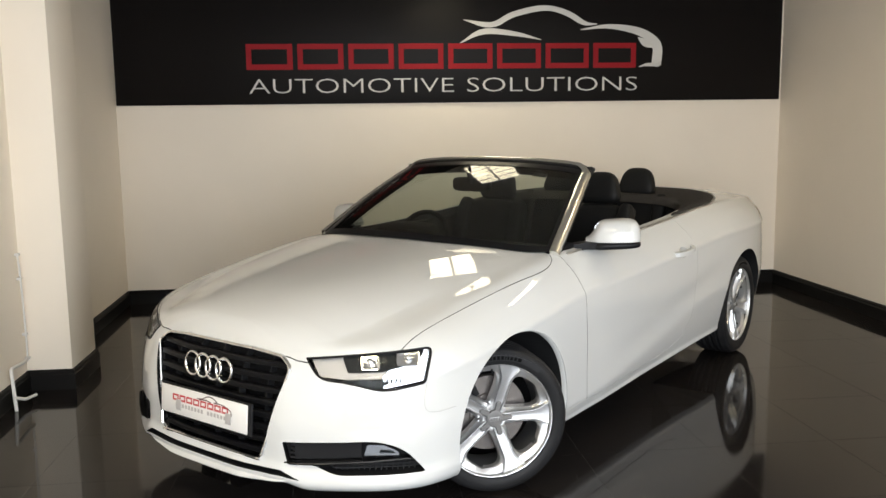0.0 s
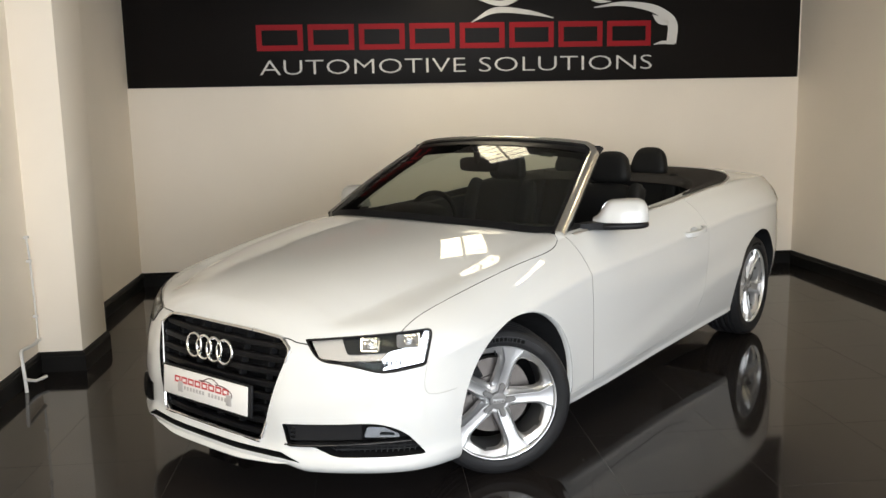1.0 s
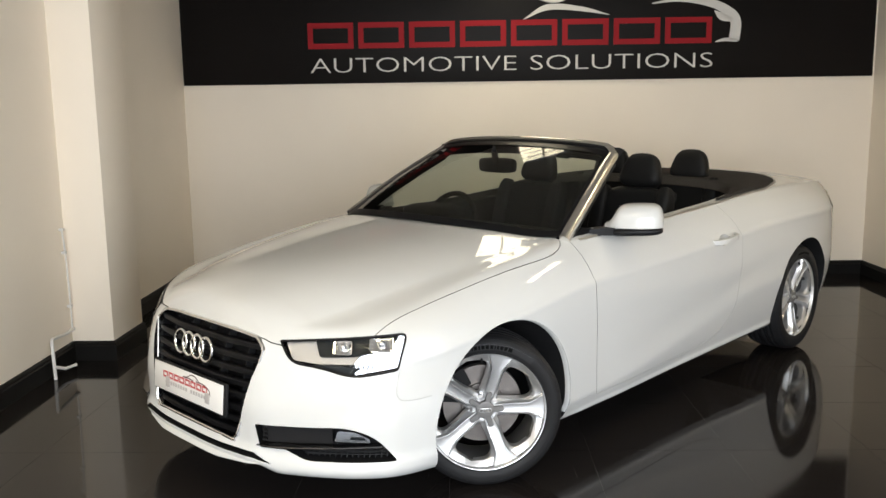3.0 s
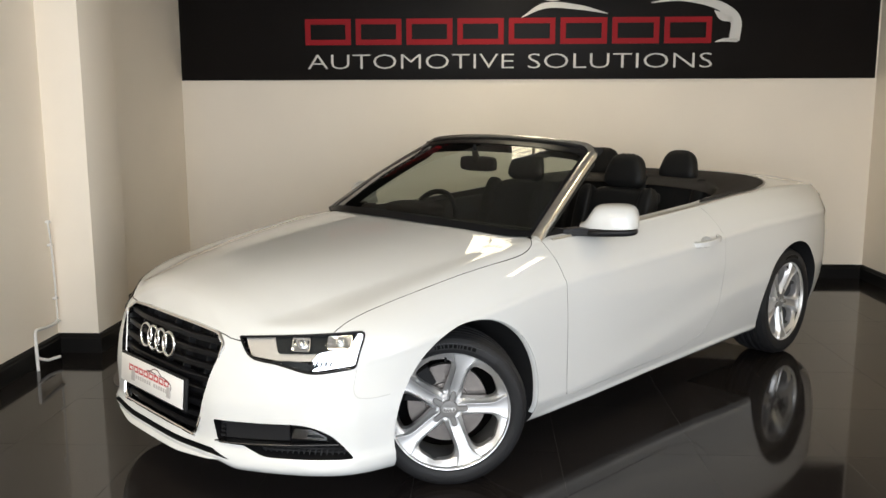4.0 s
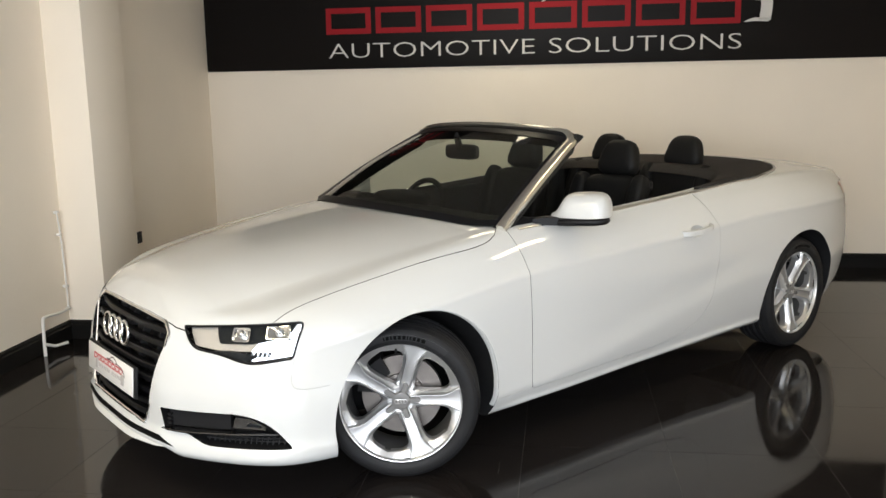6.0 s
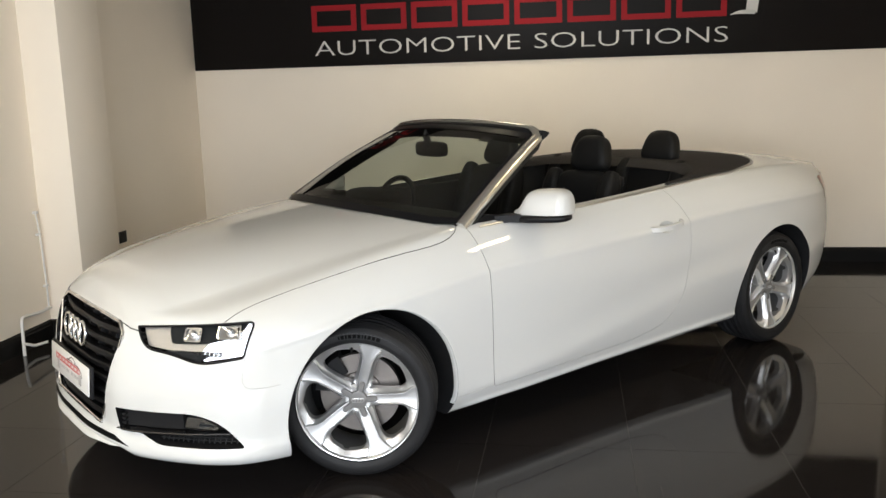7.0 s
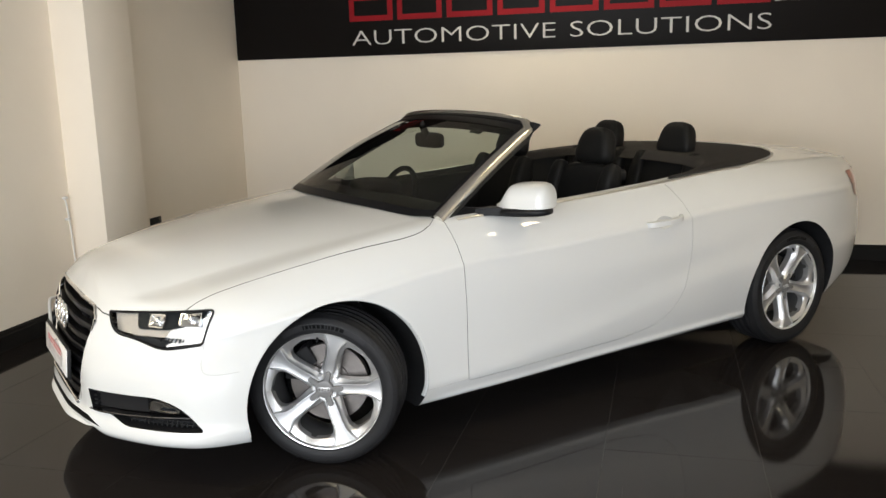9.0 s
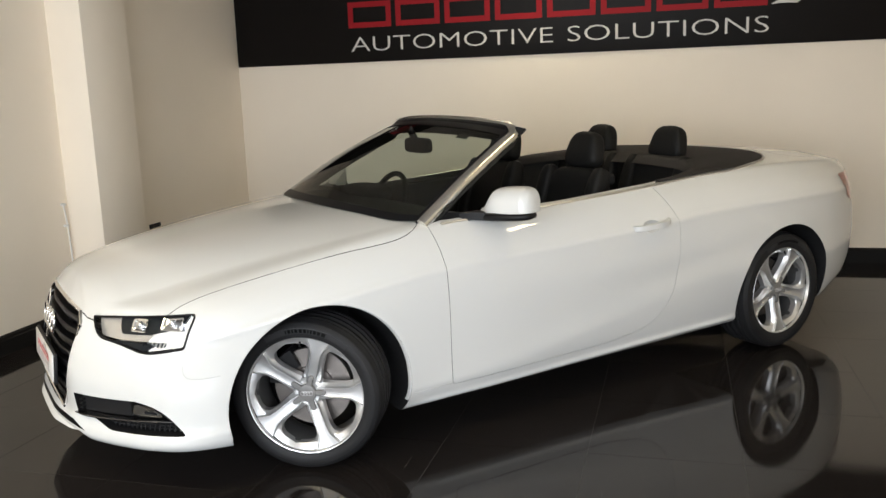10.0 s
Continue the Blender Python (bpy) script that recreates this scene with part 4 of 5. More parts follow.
# ---- belt strip and hood cover
belt_l = [wall_point(i, 1.0) for i in range(len(PLAN)) if -2.45 < wall_point(i, 1.0)[0] < -0.64]
belt_l = [(x, y - 0.004, z + 0.003) for x, y, z in belt_l]
COVER_OUT = [(-2.46, 0.785), (-2.62, 0.762), (-2.78, 0.71), (-2.92, 0.615), (-3.01, 0.46), (-3.05, 0.25), (-3.06, 0.0)]
COVER_IN = [(-1.98, 0.762), (-2.12, 0.725), (-2.26, 0.665), (-2.34, 0.57), (-2.37, 0.42), (-2.385, 0.2), (-2.385, 0.0)]
out_l = [(x, y, top_height(x, y) + 0.006) for x, y in through_points(COVER_OUT, 30)]
strip_path = belt_l[::6] + out_l[4::3]
strip_path = strip_path + [(x, -y, z) for x, y, z in strip_path[-2::-1]]
strip_path = through_points(strip_path, 170)
part("belt_strip", sweep([tuple(p) for p in strip_path], [(-0.007, -0.012), (-0.007, 0.001), (-0.003, 0.004), (0.004, 0.003), (0.007, -0.001), (0.007, -0.012)]), BELT, car, "thin bright metal strip along the waistline")
outer = through_points([(-1.96, 0.772), (-2.2, 0.785)] + COVER_OUT, 50)
innr = through_points([(-1.94, 0.758)] + COVER_IN, 50)


def cover_point(u, v, s):
    k = u * 49
    i = min(int(k), 48)
    a, b = outer[i] + (outer[i + 1] - outer[i]) * (k - i), innr[i] + (innr[i + 1] - innr[i]) * (k - i)
    p = a + (b - a) * v
    z = top_height(p[0], p[1]) + 0.006 + 0.012 * math.sin(math.pi * min(v * 1.1, 1)) - 0.05 * max(0, v - 0.93) / 0.07
    return (p[0], s * p[1], z)


cover = grid(lambda u, v: cover_point(u, v, 1), 50, 22)
grid(lambda u, v: cover_point(u, v, -1), 50, 22, bm=cover)
bmesh.ops.remove_doubles(cover, verts=cover.verts, dist=0.0005)
part("hood_cover", cover, CANVAS, car, "dark grey folded-roof cover behind the rear seats", 60)


# ---- cabin
def seat(x, y, rear=False):
    back = superquad(0, 0, 0, 0.075, 0.235, 0.27, 0.5, 18, lambda a, b, c: (a - 0.18 * (b * b) * 0 + 0.25 * b * b, b * (1 - 0.10 * max(c, 0)), c))
    st = part("rear_seat" if rear else "front_seat", back, LEATHER, car, "black leather seat with a headrest", 60, pose(x, y, 0.79, 0, -16))
    part("cushion", superquad(0.27, 0, -0.33, 0.28, 0.24, 0.085, 0.5, 16), LEATHER, st)
    for q in (1, -1):
        part("bolster", superquad(0.05, 0.20 * q, 0.02, 0.06, 0.05, 0.25, 0.6, 12), LEATHER, st)
    up = 0.365 if not rear else 0.352
    head = part("headrest", superquad(0.0, 0, up, 0.058, 0.124, 0.098, 0.6, 16, lambda a, b, c: (a + 0.2 * b * b, b * (0.93 - 0.22 * c), c)), LEATHER, st, "padded black leather headrest", 60)
    for q in (0.05, -0.05):
        part("headrest_post", sweep([(0, q, 0.25), (0, q, up - 0.03)], ring_section(0.006), up=(1, 0, 0)), CHROME, st)
    return st


for sy in (0.365, -0.365):
    seat(-1.735, sy)
    seat(-2.425, sy * 0.79, True)
dash = bmesh.new()
prof = [(-0.50, 0.93), (-0.62, 0.945), (-0.78, 0.945), (-0.90, 0.925), (-0.95, 0.88), (-0.96, 0.75), (-0.90, 0.55), (-0.50, 0.50)]
prism(prof, lambda a, b, d: (a, d, b), -0.69, 0.69, bm=dash)
part("dashboard", dash, DASH, car, "dark grey dashboard under the windscreen", 50)
part("instrument_hood", superquad(-0.87, -0.36, 0.95, 0.11, 0.19, 0.05, 0.7, 14), DASH, car)
part("centre_console", box(-1.75, -0.90, -0.11, 0.11, 0.30, 0.60, 0.03), DASH, car)
wheel_ring = [(0.0, 0.183 * math.cos(a), 0.183 * math.sin(a)) for a in np.linspace(0, 2 * math.pi, 40, endpoint=False)]
sw = sweep(wheel_ring, ring_section(0.0155), closed=True, up=(1, 0, 0))
superquad(0.02, 0, -0.01, 0.03, 0.075, 0.065, 0.6, 12, bm=sw)
for a in (0, 180, 270):
    q = radians(a)
    sweep([(0.015, 0.05 * math.cos(q), 0.05 * math.sin(q)), (0.002, 0.178 * math.cos(q), 0.178 * math.sin(q))], [(-0.018, -0.006), (-0.018, 0.006), (0.018, 0.006), (0.018, -0.006)], bm=sw, up=(1, 0, 0))
part("steering_wheel", sw, LEATHER, car, "black leather steering wheel", 60, pose(-1.01, -0.375, 0.865, 0, -22))
for s, door in zip((1, -1), doors):
    trim = prism([(-0.70, 0.40), (-1.95, 0.40), (-1.95, 0.945), (-1.3, 0.93), (-0.70, 0.925)], lambda a, b, d: (a, s * d, b), 0.685, 0.738)
    part("door_card", trim, DASH, door, "black inner door trim")
part("rear_bulkhead", box(-2.52, -2.42, -0.66, 0.66, 0.35, 1.02, 0.03), LEATHER, car)
part("belt_guide", superquad(-1.80, 0.575, 1.005, 0.032, 0.018, 0.03, 0.6, 10), BLACK, car)

# ---- grille
gz = [0.325, 0.372, 0.419, 0.466, 0.513, 0.560, 0.607, 0.654]


def grille_half(z):
    return float(np.interp(z, [0.296, 0.650, 0.70], [0.305, 0.402, 0.33])) - 0.012


grille = part("grille", prism(grown(GRILLE, -0.004), front_place(1), 0.705, 0.72), BLACK, car, "black slatted radiator grille in a chrome frame")
for z in gz:
    h = grille_half(z)
    line = [(nose_x(y, z) - 0.028, y, z) for y in np.linspace(-h, h, 21)]
    part("slat", sweep(line, [(-0.025, -0.004), (0.010, -0.013), (0.015, -0.010), (0.015, 0.006), (0.010, 0.010), (-0.025, 0.004)]), SLAT, grille)
for y in (-0.28, -0.14, 0.0, 0.14, 0.28):
    line = [(nose_x(y, z) - 0.055, y, z) for z in np.linspace(0.30, 0.69, 12) if abs(y) < grille_half(z)]
    part("upright", sweep(line, [(-0.004, -0.02), (-0.004, 0.01), (0.004, 0.01), (0.004, -0.02)], up=(1, 0, 0)), BLACK, grille)
surround = [(nose_x(y, z) + 0.003, y, z) for y, z in GRILLE]
part("grille_surround", sweep([tuple(p) for p in through_points(surround, 120, True)], [(-0.005, -0.02), (-0.006, 0.002), (-0.003, 0.005), (0.003, 0.005), (0.006, 0.001), (0.005, -0.02)], closed=True, up=(1, 0, 0)), CHROME, grille, "chrome surround")
# splitter lip under the grille
def lip_at(y):
    z = 0.228 + 0.012 * blend(abs(y), 0.36, 0.52)
    return (nose_x(y, z) - 0.004, y, z)


lip_path = [lip_at(y) for y in np.linspace(-0.44, 0.44, 61)]
part("splitter_lip", sweep(lip_path, [(-0.010, -0.026), (0.018, -0.017), (0.024, -0.010), (0.022, -0.004), (-0.006, 0.010), (-0.014, 0.006)], scale=lambda t: 0.75 * min(1.0, 0.1 + 3.5 * min(t, 1 - t))), PAINT, car, "white splitter lip along the lower bumper", 50)
emb = bmesh.new()
for k in (-1.5, -0.5, 0.5, 1.5):
    zc, yc = 0.607, 0.0645 * k
    loop = [(nose_x(yc, zc) + 0.012 - 0.12 * ((0.048 * math.sin(a))), yc + 0.046 * math.cos(a), zc + 0.046 * math.sin(a)) for a in np.linspace(0, 2 * math.pi, 48, endpoint=False)]
    sweep(loop, ring_section(0.0062, 8), bm=emb, closed=True, up=(1, 0, 0))
part("ring_emblem", emb, CHROME, grille, "chrome emblem of interlinked rings", 60)
carrier = part("plate_holder", box(-0.012, 0.0, -0.275, 0.275, -0.062, 0.062, 0.004), BLACK, car, m=pose(0.893, 0.002, 0.449, 0, -5))
plate = part("number_plate", box(0.001, 0.006, -0.26, 0.26, -0.0555, 0.0555, 0.002), PLATE, carrier, "white plate with a red printed mark and grey bars")


def frame_block(a0, a1, b0, b1, t, place, near, far):
    """A plain rectangular frame, one piece."""
    bm = bmesh.new()
    o, i_ = [(a0, b0), (a1, b0), (a1, b1), (a0, b1)], [(a0 + t, b0 + t), (a1 - t, b0 + t), (a1 - t, b1 - t), (a0 + t, b1 - t)]
    R = [[bm.verts.new(place(a, b, d)) for a, b in q] for q, d in ((o, far), (o, near), (i_, near), (i_, far))]
    for A, B in zip(R, R[1:]):
        for k in range(4):
            bm.faces.new((A[k], A[(k + 1) % 4], B[(k + 1) % 4], B[k]))
    return bm


def on_plate(a, b, d):
    return (0.0061 + d, a, b)


def plate_part(bm, mat, label=""):
    return part("plate_print", bm, mat, carrier, label)


for k in range(8):
    y0 = -0.185 + 0.043 * k
    plate_part(frame_block(y0, y0 + 0.037, 0.0, 0.026, 0.007, on_plate, 0.0005, 0), PLATE_RED, "red block print" if k == 0 else "")
for k in range(17):
    if k != 9:
        y0 = -0.165 + 0.0195 * k
        plate_part(box(0.0061, 0.0066, y0, y0 + 0.013, -0.024, -0.009), PLATE_GREY)
for pts in ([(-0.03, 0.030), (0.0, 0.034), (0.03, 0.047), (0.06, 0.047), (0.09, 0.034)], [(-0.02, 0.028), (0.02, 0.032), (0.05, 0.028)], [(0.07, 0.030), (0.12, 0.030), (0.165, 0.016), (0.172, -0.004)]):
    plate_part(sweep([(0.0063, a, b) for a, b in through_points(pts, 20)], [(-0.0022, -0.0002), (-0.0022, 0.0003), (0.0022, 0.0003), (0.0022, -0.0002)], up=(1, 0, 0)), PLATE_DARK)
for y in (-0.145, 0.155):
    part("plate_pad", box(0.0062, 0.009, y - 0.016, y + 0.016, -0.036, 0.006, 0.002), PLATE_GREY, carrier)


# ---- lamps
def skin_only(me, mat, push=0.0):
    """Keeps only the outer skin of a cut-out piece."""
    bm = bmesh.new()
    bm.from_mesh(me)
    tree = SKIN_TREE
    bad = [f for f in bm.faces if f.material_index != 0]
    bmesh.ops.delete(bm, geom=bad, context="FACES")
    if push:
        for v in bm.verts:
            near, n, idx, dist = tree.find_nearest(v.co)
            v.co += n * push
    out = bpy.data.meshes.new("skin")
    bm.to_mesh(out)
    bm.free()
    out.materials.append(mat)
    return out


def skin_depth(a, b):
    """How far the uncut skin stands off the lamp plane."""
    q = LO + LE * a
    near, n, idx, dist = SKIN_TREE.ray_cast(Vector((q.x, q.y, b)) + LA * 0.5, -LA)
    return 0.5 - dist if near is not None else 0.0


def over_skin(s):
    """Places a lamp's piece by its depth under the skin."""
    flat_place = lamp_place(s)
    return lambda a, b, d: flat_place(a, b, d + skin_depth(a, b))


def finer(outline, step=0.012):
    """An outline with its long edges split."""
    out = []
    P = [np.array(p, float) for p in outline]
    for p, q in zip(P, P[1:] + P[:1]):
        n = max(1, int(np.linalg.norm(q - p) / step))
        out += [tuple(p + (q - p) * k / n) for k in range(n)]
    return out


def lamp_panel(s, outline, d, mat, name, parent, thick=0.008):
    return part(name, prism(finer(outline), over_skin(s), d - thick, d), mat, parent)


for s, cov, fcov in zip((1, -1), lamp_covers, fog_covers):
    place, over = lamp_place(s), over_skin(s)
    lamp = part("headlight", prism(grown(HEADLAMP, -0.003), place, -0.195, -0.17), LAMP_DARK, car, "clear headlight with bright reflectors and a black rim")
    glass = skin_only(cov, LAMP_GLASS)
    g = part("lens_cover", glass, LAMP_GLASS, lamp, "clear lens cover", 60)
    rim = boolean(cov, cutter(prism(grown(HEADLAMP, -0.014), place, -0.3, 0.4), BLACK), "DIFFERENCE")
    part("rim_seal", skin_only(rim, SLAT, 0.0012), SLAT, lamp, "", 60)
    ring = [over(a, b, 0.0005) for a, b in finer(grown(HEADLAMP, -0.004))]
    part("gasket", sweep(ring, ring_section(0.0042, 6), closed=True), SLAT, lamp, "black gasket round the lens", 60)
    # grey inner bowl, dark bezel with two bright lamps, bright lower corner
    lamp_panel(s, rounded([(0.018, 0.681), (0.140, 0.690), (0.155, 0.632), (0.30, 0.642), (0.29, 0.612), (0.16, 0.608), (0.05, 0.618)], 0.008), -0.024, LAMP_GREY, "inner_reflector", lamp)
    lamp_panel(s, rounded([(0.28, 0.612), (0.31, 0.645), (0.40, 0.664), (0.432, 0.712), (0.466, 0.714), (0.443, 0.601), (0.285, 0.577)], 0.008), -0.022, REFLECTOR, "lower_reflector", lamp)
    lamp_panel(s, rounded([(0.135, 0.690), (0.445, 0.714), (0.425, 0.680), (0.36, 0.655), (0.29, 0.640), (0.155, 0.634)], 0.012), -0.016, LAMP_DARK, "bezel", lamp)
    lamp_panel(s, rounded([(0.13, 0.607), (0.20, 0.612), (0.31, 0.600), (0.27, 0.577), (0.20, 0.592)], 0.006), -0.014, LAMP_DARK, "indicator_bowl", lamp)
    for k in range(6):
        a0 = 0.262 + 0.017 * k
        lamp_panel(s, [(a0, 0.598), (a0 + 0.004, 0.598), (a0 + 0.009, 0.614), (a0 + 0.005, 0.614)], -0.010, LAMP_DARK, "reflector_rib", lamp)
    for a0, a1, b0, b1 in ((0.205, 0.275, 0.648, 0.694), (0.338, 0.425, 0.660, 0.708)):
        fr = bmesh.new()
        o = rounded([(a0, b0), (a1, b0), (a1, b1), (a0, b1)], 0.010)
        i_ = rounded([(a0 + 0.006, b0 + 0.006), (a1 - 0.006, b0 + 0.006), (a1 - 0.006, b1 - 0.006), (a0 + 0.006, b1 - 0.006)], 0.007)
        O0, O1 = [fr.verts.new(over(a, b, -0.02)) for a, b in o], [fr.verts.new(over(a, b, -0.007)) for a, b in o]
        I1, I0 = [fr.verts.new(over(a, b, -0.008)) for a, b in i_], [fr.verts.new(over((a - (a0 + a1) / 2) * 0.8 + (a0 + a1) / 2, (b - (b0 + b1) / 2) * 0.8 + (b0 + b1) / 2, -0.0155)) for a, b in i_]
        n = len(o)
        for A, B in ((O0, O1), (O1, I1), (I1, I0)):
            for j in range(n):
                fr.faces.new((A[j], A[(j + 1) % n], B[(j + 1) % n], B[j]))
        fr.faces.new(I0)
        part("lamp_frame", fr, CHROME, lamp, "", 40)
        ctr = over((a0 + a1) / 2, (b0 + b1) / 2, -0.016)
        part("projector_lens", superquad(ctr[0], ctr[1], ctr[2], 0.015, 0.015, 0.015, 1.0, 12), REFLECTOR, lamp, "", 60)
    # lower intake with fog lamp
    fog = part("fog_lamp_housing", prism(grown(FOG, -0.004), over, -0.075, -0.055), BLACK, car, "black lower intake with a fog lamp")
    for z in (0.276, 0.288):
        lamp_panel(s, [(0.09, z), (0.25, z + 0.002), (0.40, z), (0.40, z + 0.004), (0.25, z + 0.006), (0.09, z + 0.004)], -0.03, BLACK, "mesh_bar", fog)
    for k in range(15):
        a = 0.10 + 0.021 * k
        lamp_panel(s, [(a, 0.268), (a + 0.004, 0.268), (a + 0.010, 0.298), (a + 0.006, 0.298)], -0.032, BLACK, "mesh_bar", fog)
    part("intake_blank", prism(rounded([(-0.066, 0.368), (0.08, 0.374), (0.20, 0.378), (0.20, 0.322), (0.08, 0.316), (-0.055, 0.308)], 0.004), over, -0.045, -0.022), BLACK, fog)
    for k in range(3):
        b0 = 0.318 + 0.017 * k
        part("intake_tooth", prism([(-0.070 + 0.002 * k, b0), (-0.052, b0), (-0.052, b0 + 0.008), (-0.070 + 0.002 * k, b0 + 0.008)], over, -0.028, -0.004), BLACK, fog)
    fin = [over(a, z, d) for a, z, d in ((-0.092, 0.302, 0.006), (-0.03, 0.302, 0.004), (0.05, 0.304, 0.0), (0.14, 0.308, -0.004), (0.24, 0.312, -0.006), (0.32, 0.314, -0.012), (0.38, 0.312, -0.02))]
    part("intake_fin", sweep(fin, [(-0.024, -0.006), (0.010, -0.004), (0.012, 0.0), (0.010, 0.004), (-0.024, 0.006)], scale=lambda t: 0.35 + 0.65 * min(1, t * 5)), GLOSS_BLACK, fog)
    part("fog_lamp", prism(rounded([(0.208, 0.332), (0.222, 0.373), (0.285, 0.370), (0.338, 0.342), (0.338, 0.328)], 0.007), over, -0.034, -0.014), CHROME, fog, "bright fog lamp reflector")
    part("fog_bezel", prism(rounded([(0.265, 0.342), (0.27, 0.352), (0.318, 0.348), (0.325, 0.338)], 0.004), over, -0.016, -0.012), LAMP_DARK, fog)
    part("fog_lens", prism(rounded([(0.204, 0.328), (0.218, 0.377), (0.287, 0.374), (0.345, 0.342), (0.345, 0.324)], 0.008), over, -0.010, -0.007), LAMP_GLASS, fog)

# ---- tail lamps
for s in (1, -1):
    outline = rounded([(-3.29, 0.918), (-3.37, 0.782), (-3.45, 0.755), (-3.80, 0.77), (-3.80, 0.925)], 0.015)
    piece = boolean(SKIN, cutter(prism(outline, side_place(s), 0.45, 1.2), BLACK), "INTERSECT")
    part("tail_lamp", skin_only(piece, RED_LAMP, 0.003), RED_LAMP, car, "red wrap-around tail lamp", 60)

# ---- painted inner lips of the wheel arches
for s in (1, -1):
    for cx, cz, r in ((-0.019, 0.312, 0.386),):
        lip, last = bmesh.new(), None
        for a in np.linspace(radians(-14), radians(194), 70):
            ca, sa = math.cos(a), math.sin(a)
            hit = SKIN_TREE.ray_cast(Vector((cx + (r + 0.0015) * ca, 1.6 * s, cz + (r + 0.0015) * sa)), Vector((0, -s, 0)))[0]
            if hit is None:
                last = None
                continue
            q = [lip.verts.new((cx + rr * ca, hit.y + s * dy, cz + rr * sa)) for rr, dy in ((r + 0.0005, -0.001), (r - 0.004, -0.004), (r - 0.005, -0.024))]
            if last:
                for e in (0, 1):
                    lip.faces.new((last[e], last[e + 1], q[e + 1], q[e]))
            last = q
        part("arch_lip", lip, PAINT, car, "", 60)

# ---- bumper seams: fine dark joints on the front corners
for s in (1, -1):
    seam = []
    for a, z in through_points([(0.447, 0.590), (0.438, 0.540), (0.440, 0.505), (0.456, 0.487), (0.50, 0.482), (0.56, 0.486)], 26):
        q = LO + LE * float(a)
        near, n, idx, dist = SKIN_TREE.ray_cast(Vector((q.x, q.y * s, float(z))) + Vector((LA.x, LA.y * s, 0)) * 0.5, Vector((-LA.x, -LA.y * s, 0)))
        if near is not None:
            seam.append(near - n * 0.0004)
    part("bumper_seam", sweep(seam, ring_section(0.0015, 5)), SEAM, car)


# ---- sill joint between the front arch and the door
for s in (1, -1):
    line = []
    for x in np.linspace(-0.395, -0.618, 16):
        near, n, idx, dist = SKIN_TREE.ray_cast(Vector((float(x), 1.6 * s, 0.252 - 0.02 * (float(x) + 0.62))), Vector((0, -s, 0)))
        if near is not None:
            line.append(near - n * 0.0004)
    part("sill_seam", sweep(line, ring_section(0.0016, 5)), SEAM, car)


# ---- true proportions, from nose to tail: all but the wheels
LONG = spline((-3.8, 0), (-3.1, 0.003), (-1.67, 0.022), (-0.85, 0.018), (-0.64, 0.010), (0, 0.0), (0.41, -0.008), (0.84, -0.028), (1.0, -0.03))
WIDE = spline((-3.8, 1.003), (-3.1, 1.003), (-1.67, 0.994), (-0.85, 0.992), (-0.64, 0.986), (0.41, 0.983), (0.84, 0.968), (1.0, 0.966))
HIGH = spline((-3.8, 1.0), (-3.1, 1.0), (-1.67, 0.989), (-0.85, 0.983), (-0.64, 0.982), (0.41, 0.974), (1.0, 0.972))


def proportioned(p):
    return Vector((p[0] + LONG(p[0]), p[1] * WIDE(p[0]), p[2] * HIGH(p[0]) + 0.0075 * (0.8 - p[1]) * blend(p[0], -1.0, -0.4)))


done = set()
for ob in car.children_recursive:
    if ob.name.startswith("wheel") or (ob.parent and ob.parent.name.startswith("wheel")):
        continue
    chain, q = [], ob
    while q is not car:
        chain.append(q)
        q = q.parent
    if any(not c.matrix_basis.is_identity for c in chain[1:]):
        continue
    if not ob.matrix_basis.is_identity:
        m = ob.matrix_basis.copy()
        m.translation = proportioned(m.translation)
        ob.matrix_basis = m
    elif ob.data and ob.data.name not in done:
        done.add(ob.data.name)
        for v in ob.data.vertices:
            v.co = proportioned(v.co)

# ---------------------------------------------------------------- floor tiles
TILE = bpy.data.materials.new("polished_black_tile")
TILE.use_nodes = True
nt = TILE.node_tree
b = nt.nodes["Principled BSDF"]
b.inputs["Specular IOR Level"].default_value = 0.27
coord = nt.nodes.new("ShaderNodeTexCoord")
info = nt.nodes.new("ShaderNodeObjectInfo")
smudge = nt.nodes.new("ShaderNodeTexNoise")
smudge.inputs["Scale"].default_value, smudge.inputs["Detail"].default_value = 2.2, 10
nt.links.new(coord.outputs["Object"], smudge.inputs["Vector"])
rough = nt.nodes.new("ShaderNodeMapRange")
rough.inputs[1].default_value, rough.inputs[2].default_value, rough.inputs[3].default_value, rough.inputs[4].default_value = 0.35, 0.75, 0.035, 0.10
nt.links.new(smudge.outputs[0], rough.inputs[0])
nt.links.new(rough.outputs[0], b.inputs["Roughness"])
tone = nt.nodes.new("ShaderNodeMix")
tone.data_type = "RGBA"
tone.inputs[6].default_value, tone.inputs[7].default_value = (0.0125, 0.0105, 0.0098, 1), (0.0145, 0.0122, 0.0114, 1)
nt.links.new(info.outputs["Random"], tone.inputs[0])
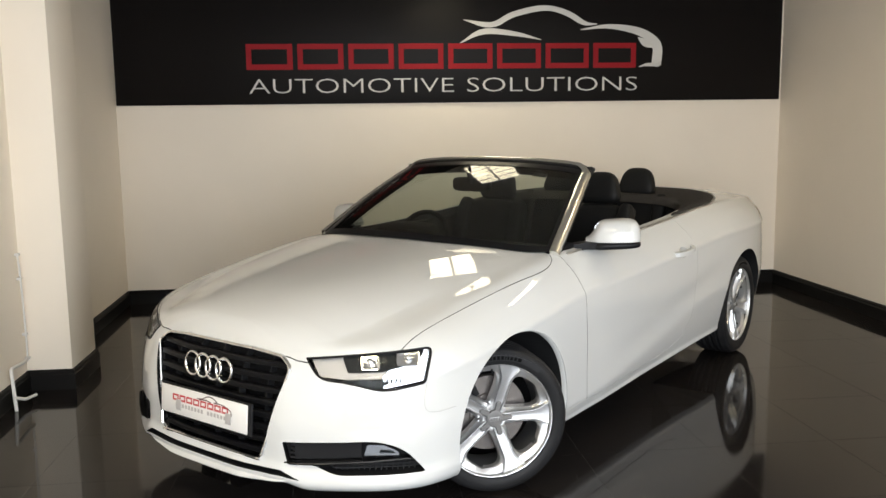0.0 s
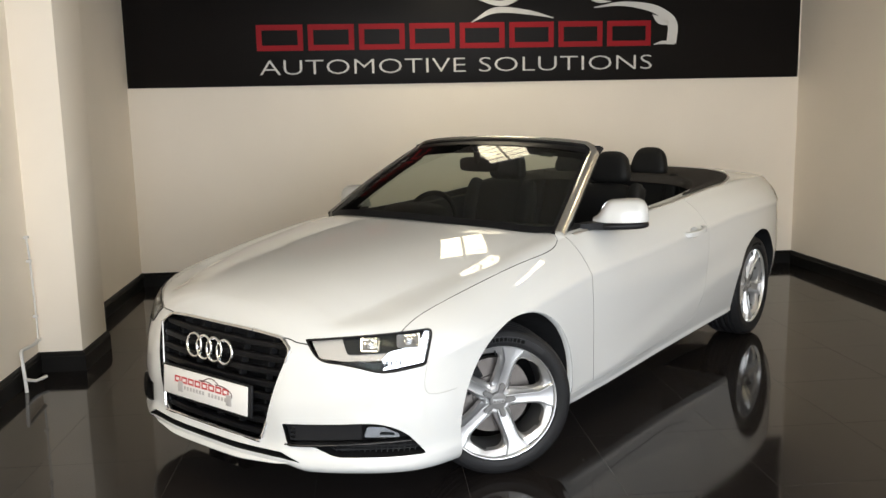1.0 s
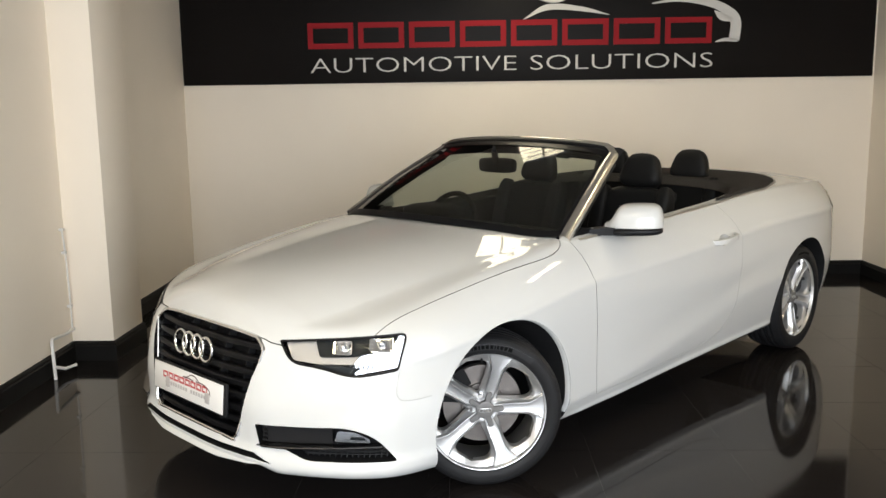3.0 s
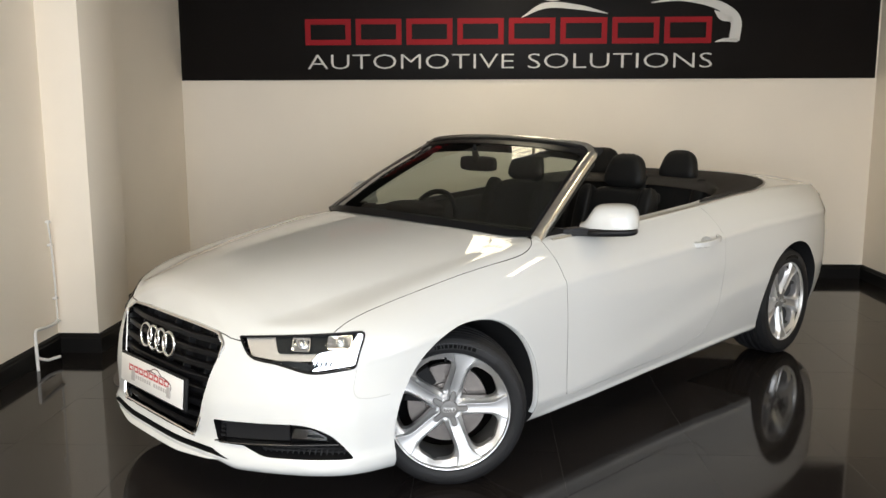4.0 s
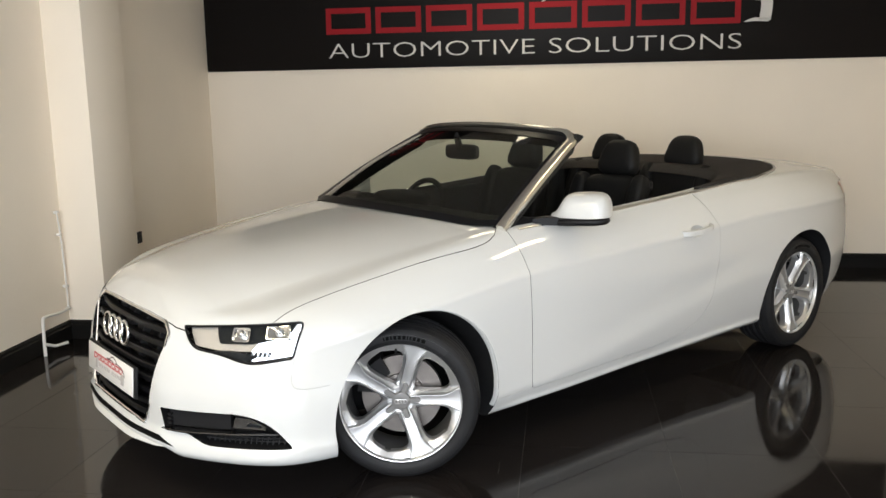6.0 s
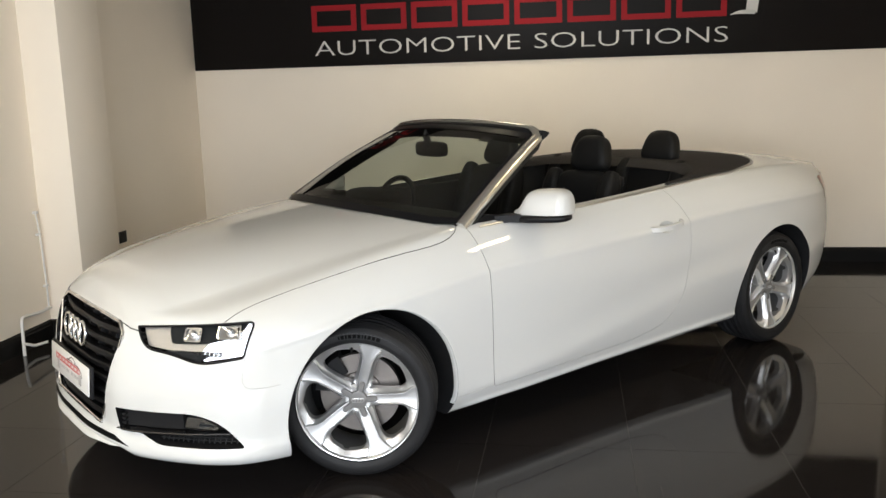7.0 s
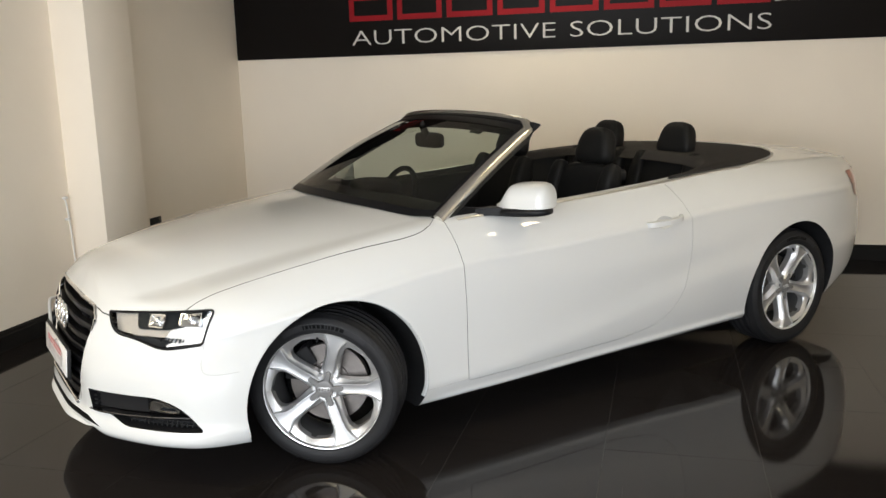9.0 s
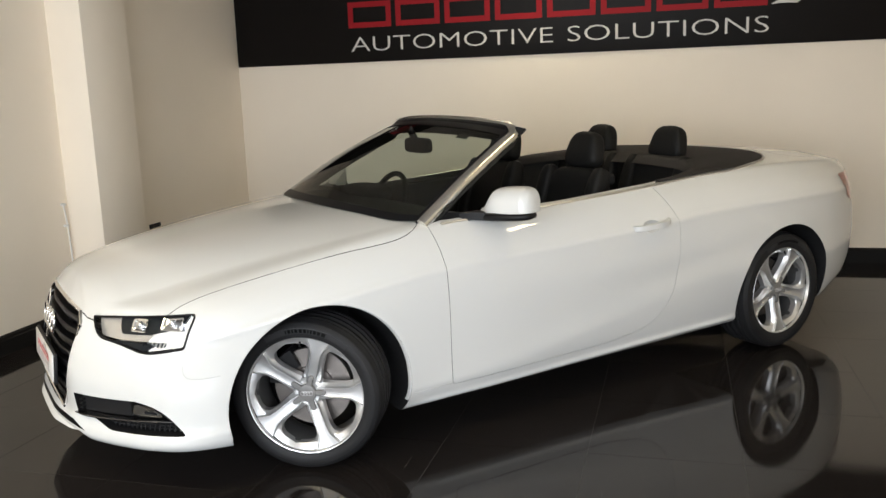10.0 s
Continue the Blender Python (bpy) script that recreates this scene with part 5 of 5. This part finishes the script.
# fine pale scratches in worn patches
stretch = nt.nodes.new("ShaderNodeMapping")
stretch.inputs["Rotation"].default_value, stretch.inputs["Scale"].default_value = (0, 0, 0.5), (3.0, 90.0, 1.0)
nt.links.new(coord.outputs["Object"], stretch.inputs["Vector"])
hair, patch = nt.nodes.new("ShaderNodeTexNoise"), nt.nodes.new("ShaderNodeTexNoise")
hair.inputs["Scale"].default_value, hair.inputs["Detail"].default_value = 1.0, 3
patch.inputs["Scale"].default_value, patch.inputs["Detail"].default_value = 2.6, 4
nt.links.new(stretch.outputs[0], hair.inputs["Vector"])
nt.links.new(coord.outputs["Object"], patch.inputs["Vector"])
limits = []
for tex, lo, hi in ((hair, 0.66, 0.72), (patch, 0.56, 0.66)):
    limit = nt.nodes.new("ShaderNodeMapRange")
    limit.inputs[1].default_value, limit.inputs[2].default_value = lo, hi
    nt.links.new(tex.outputs[0], limit.inputs[0])
    limits.append(limit)
both_marks = nt.nodes.new("ShaderNodeMath")
both_marks.operation = "MULTIPLY"
nt.links.new(limits[0].outputs[0], both_marks.inputs[0])
nt.links.new(limits[1].outputs[0], both_marks.inputs[1])
scratched = nt.nodes.new("ShaderNodeMix")
scratched.data_type = "RGBA"
scratched.inputs[7].default_value = (0.09, 0.085, 0.08, 1)
nt.links.new(both_marks.outputs[0], scratched.inputs[0])
nt.links.new(tone.outputs[2], scratched.inputs[6])
nt.links.new(scratched.outputs[2], b.inputs["Base Color"])

floor = structure("floor", box(X0 - 0.2, X1 + 0.2, Y0 - 0.2, Y1 + 0.2, -0.05, -0.0008), GROUT, "floor of large polished black tiles with thin joints")
PITCH, JU, JV = 0.607, 2.880, 0.352
tile_mesh = smooth(mesh_of("tile", box(-PITCH / 2 + 0.0005, PITCH / 2 - 0.0005, -PITCH / 2 + 0.0005, PITCH / 2 - 0.0005, -0.02, 0, 0.0004, seg=1), TILE), 20)
ku0, ku1 = math.floor((X0 - JU) / PITCH), math.ceil((X1 - JU) / PITCH)
kv0, kv1 = math.floor((Y0 - JV) / PITCH), math.ceil((Y1 - JV) / PITCH)
tile_rng = random.Random(4)
for i in range(ku0, ku1):
    for j in range(kv0, kv1):
        tile = new("tile", tile_mesh)
        tile.parent = floor
        tile.matrix_local = pose(JU + (i + 0.5) * PITCH, JV + (j + 0.5) * PITCH, 0, tile_rng.uniform(-0.03, 0.03), tile_rng.uniform(-0.03, 0.03), tile_rng.choice((0, 90, 180, 270)))
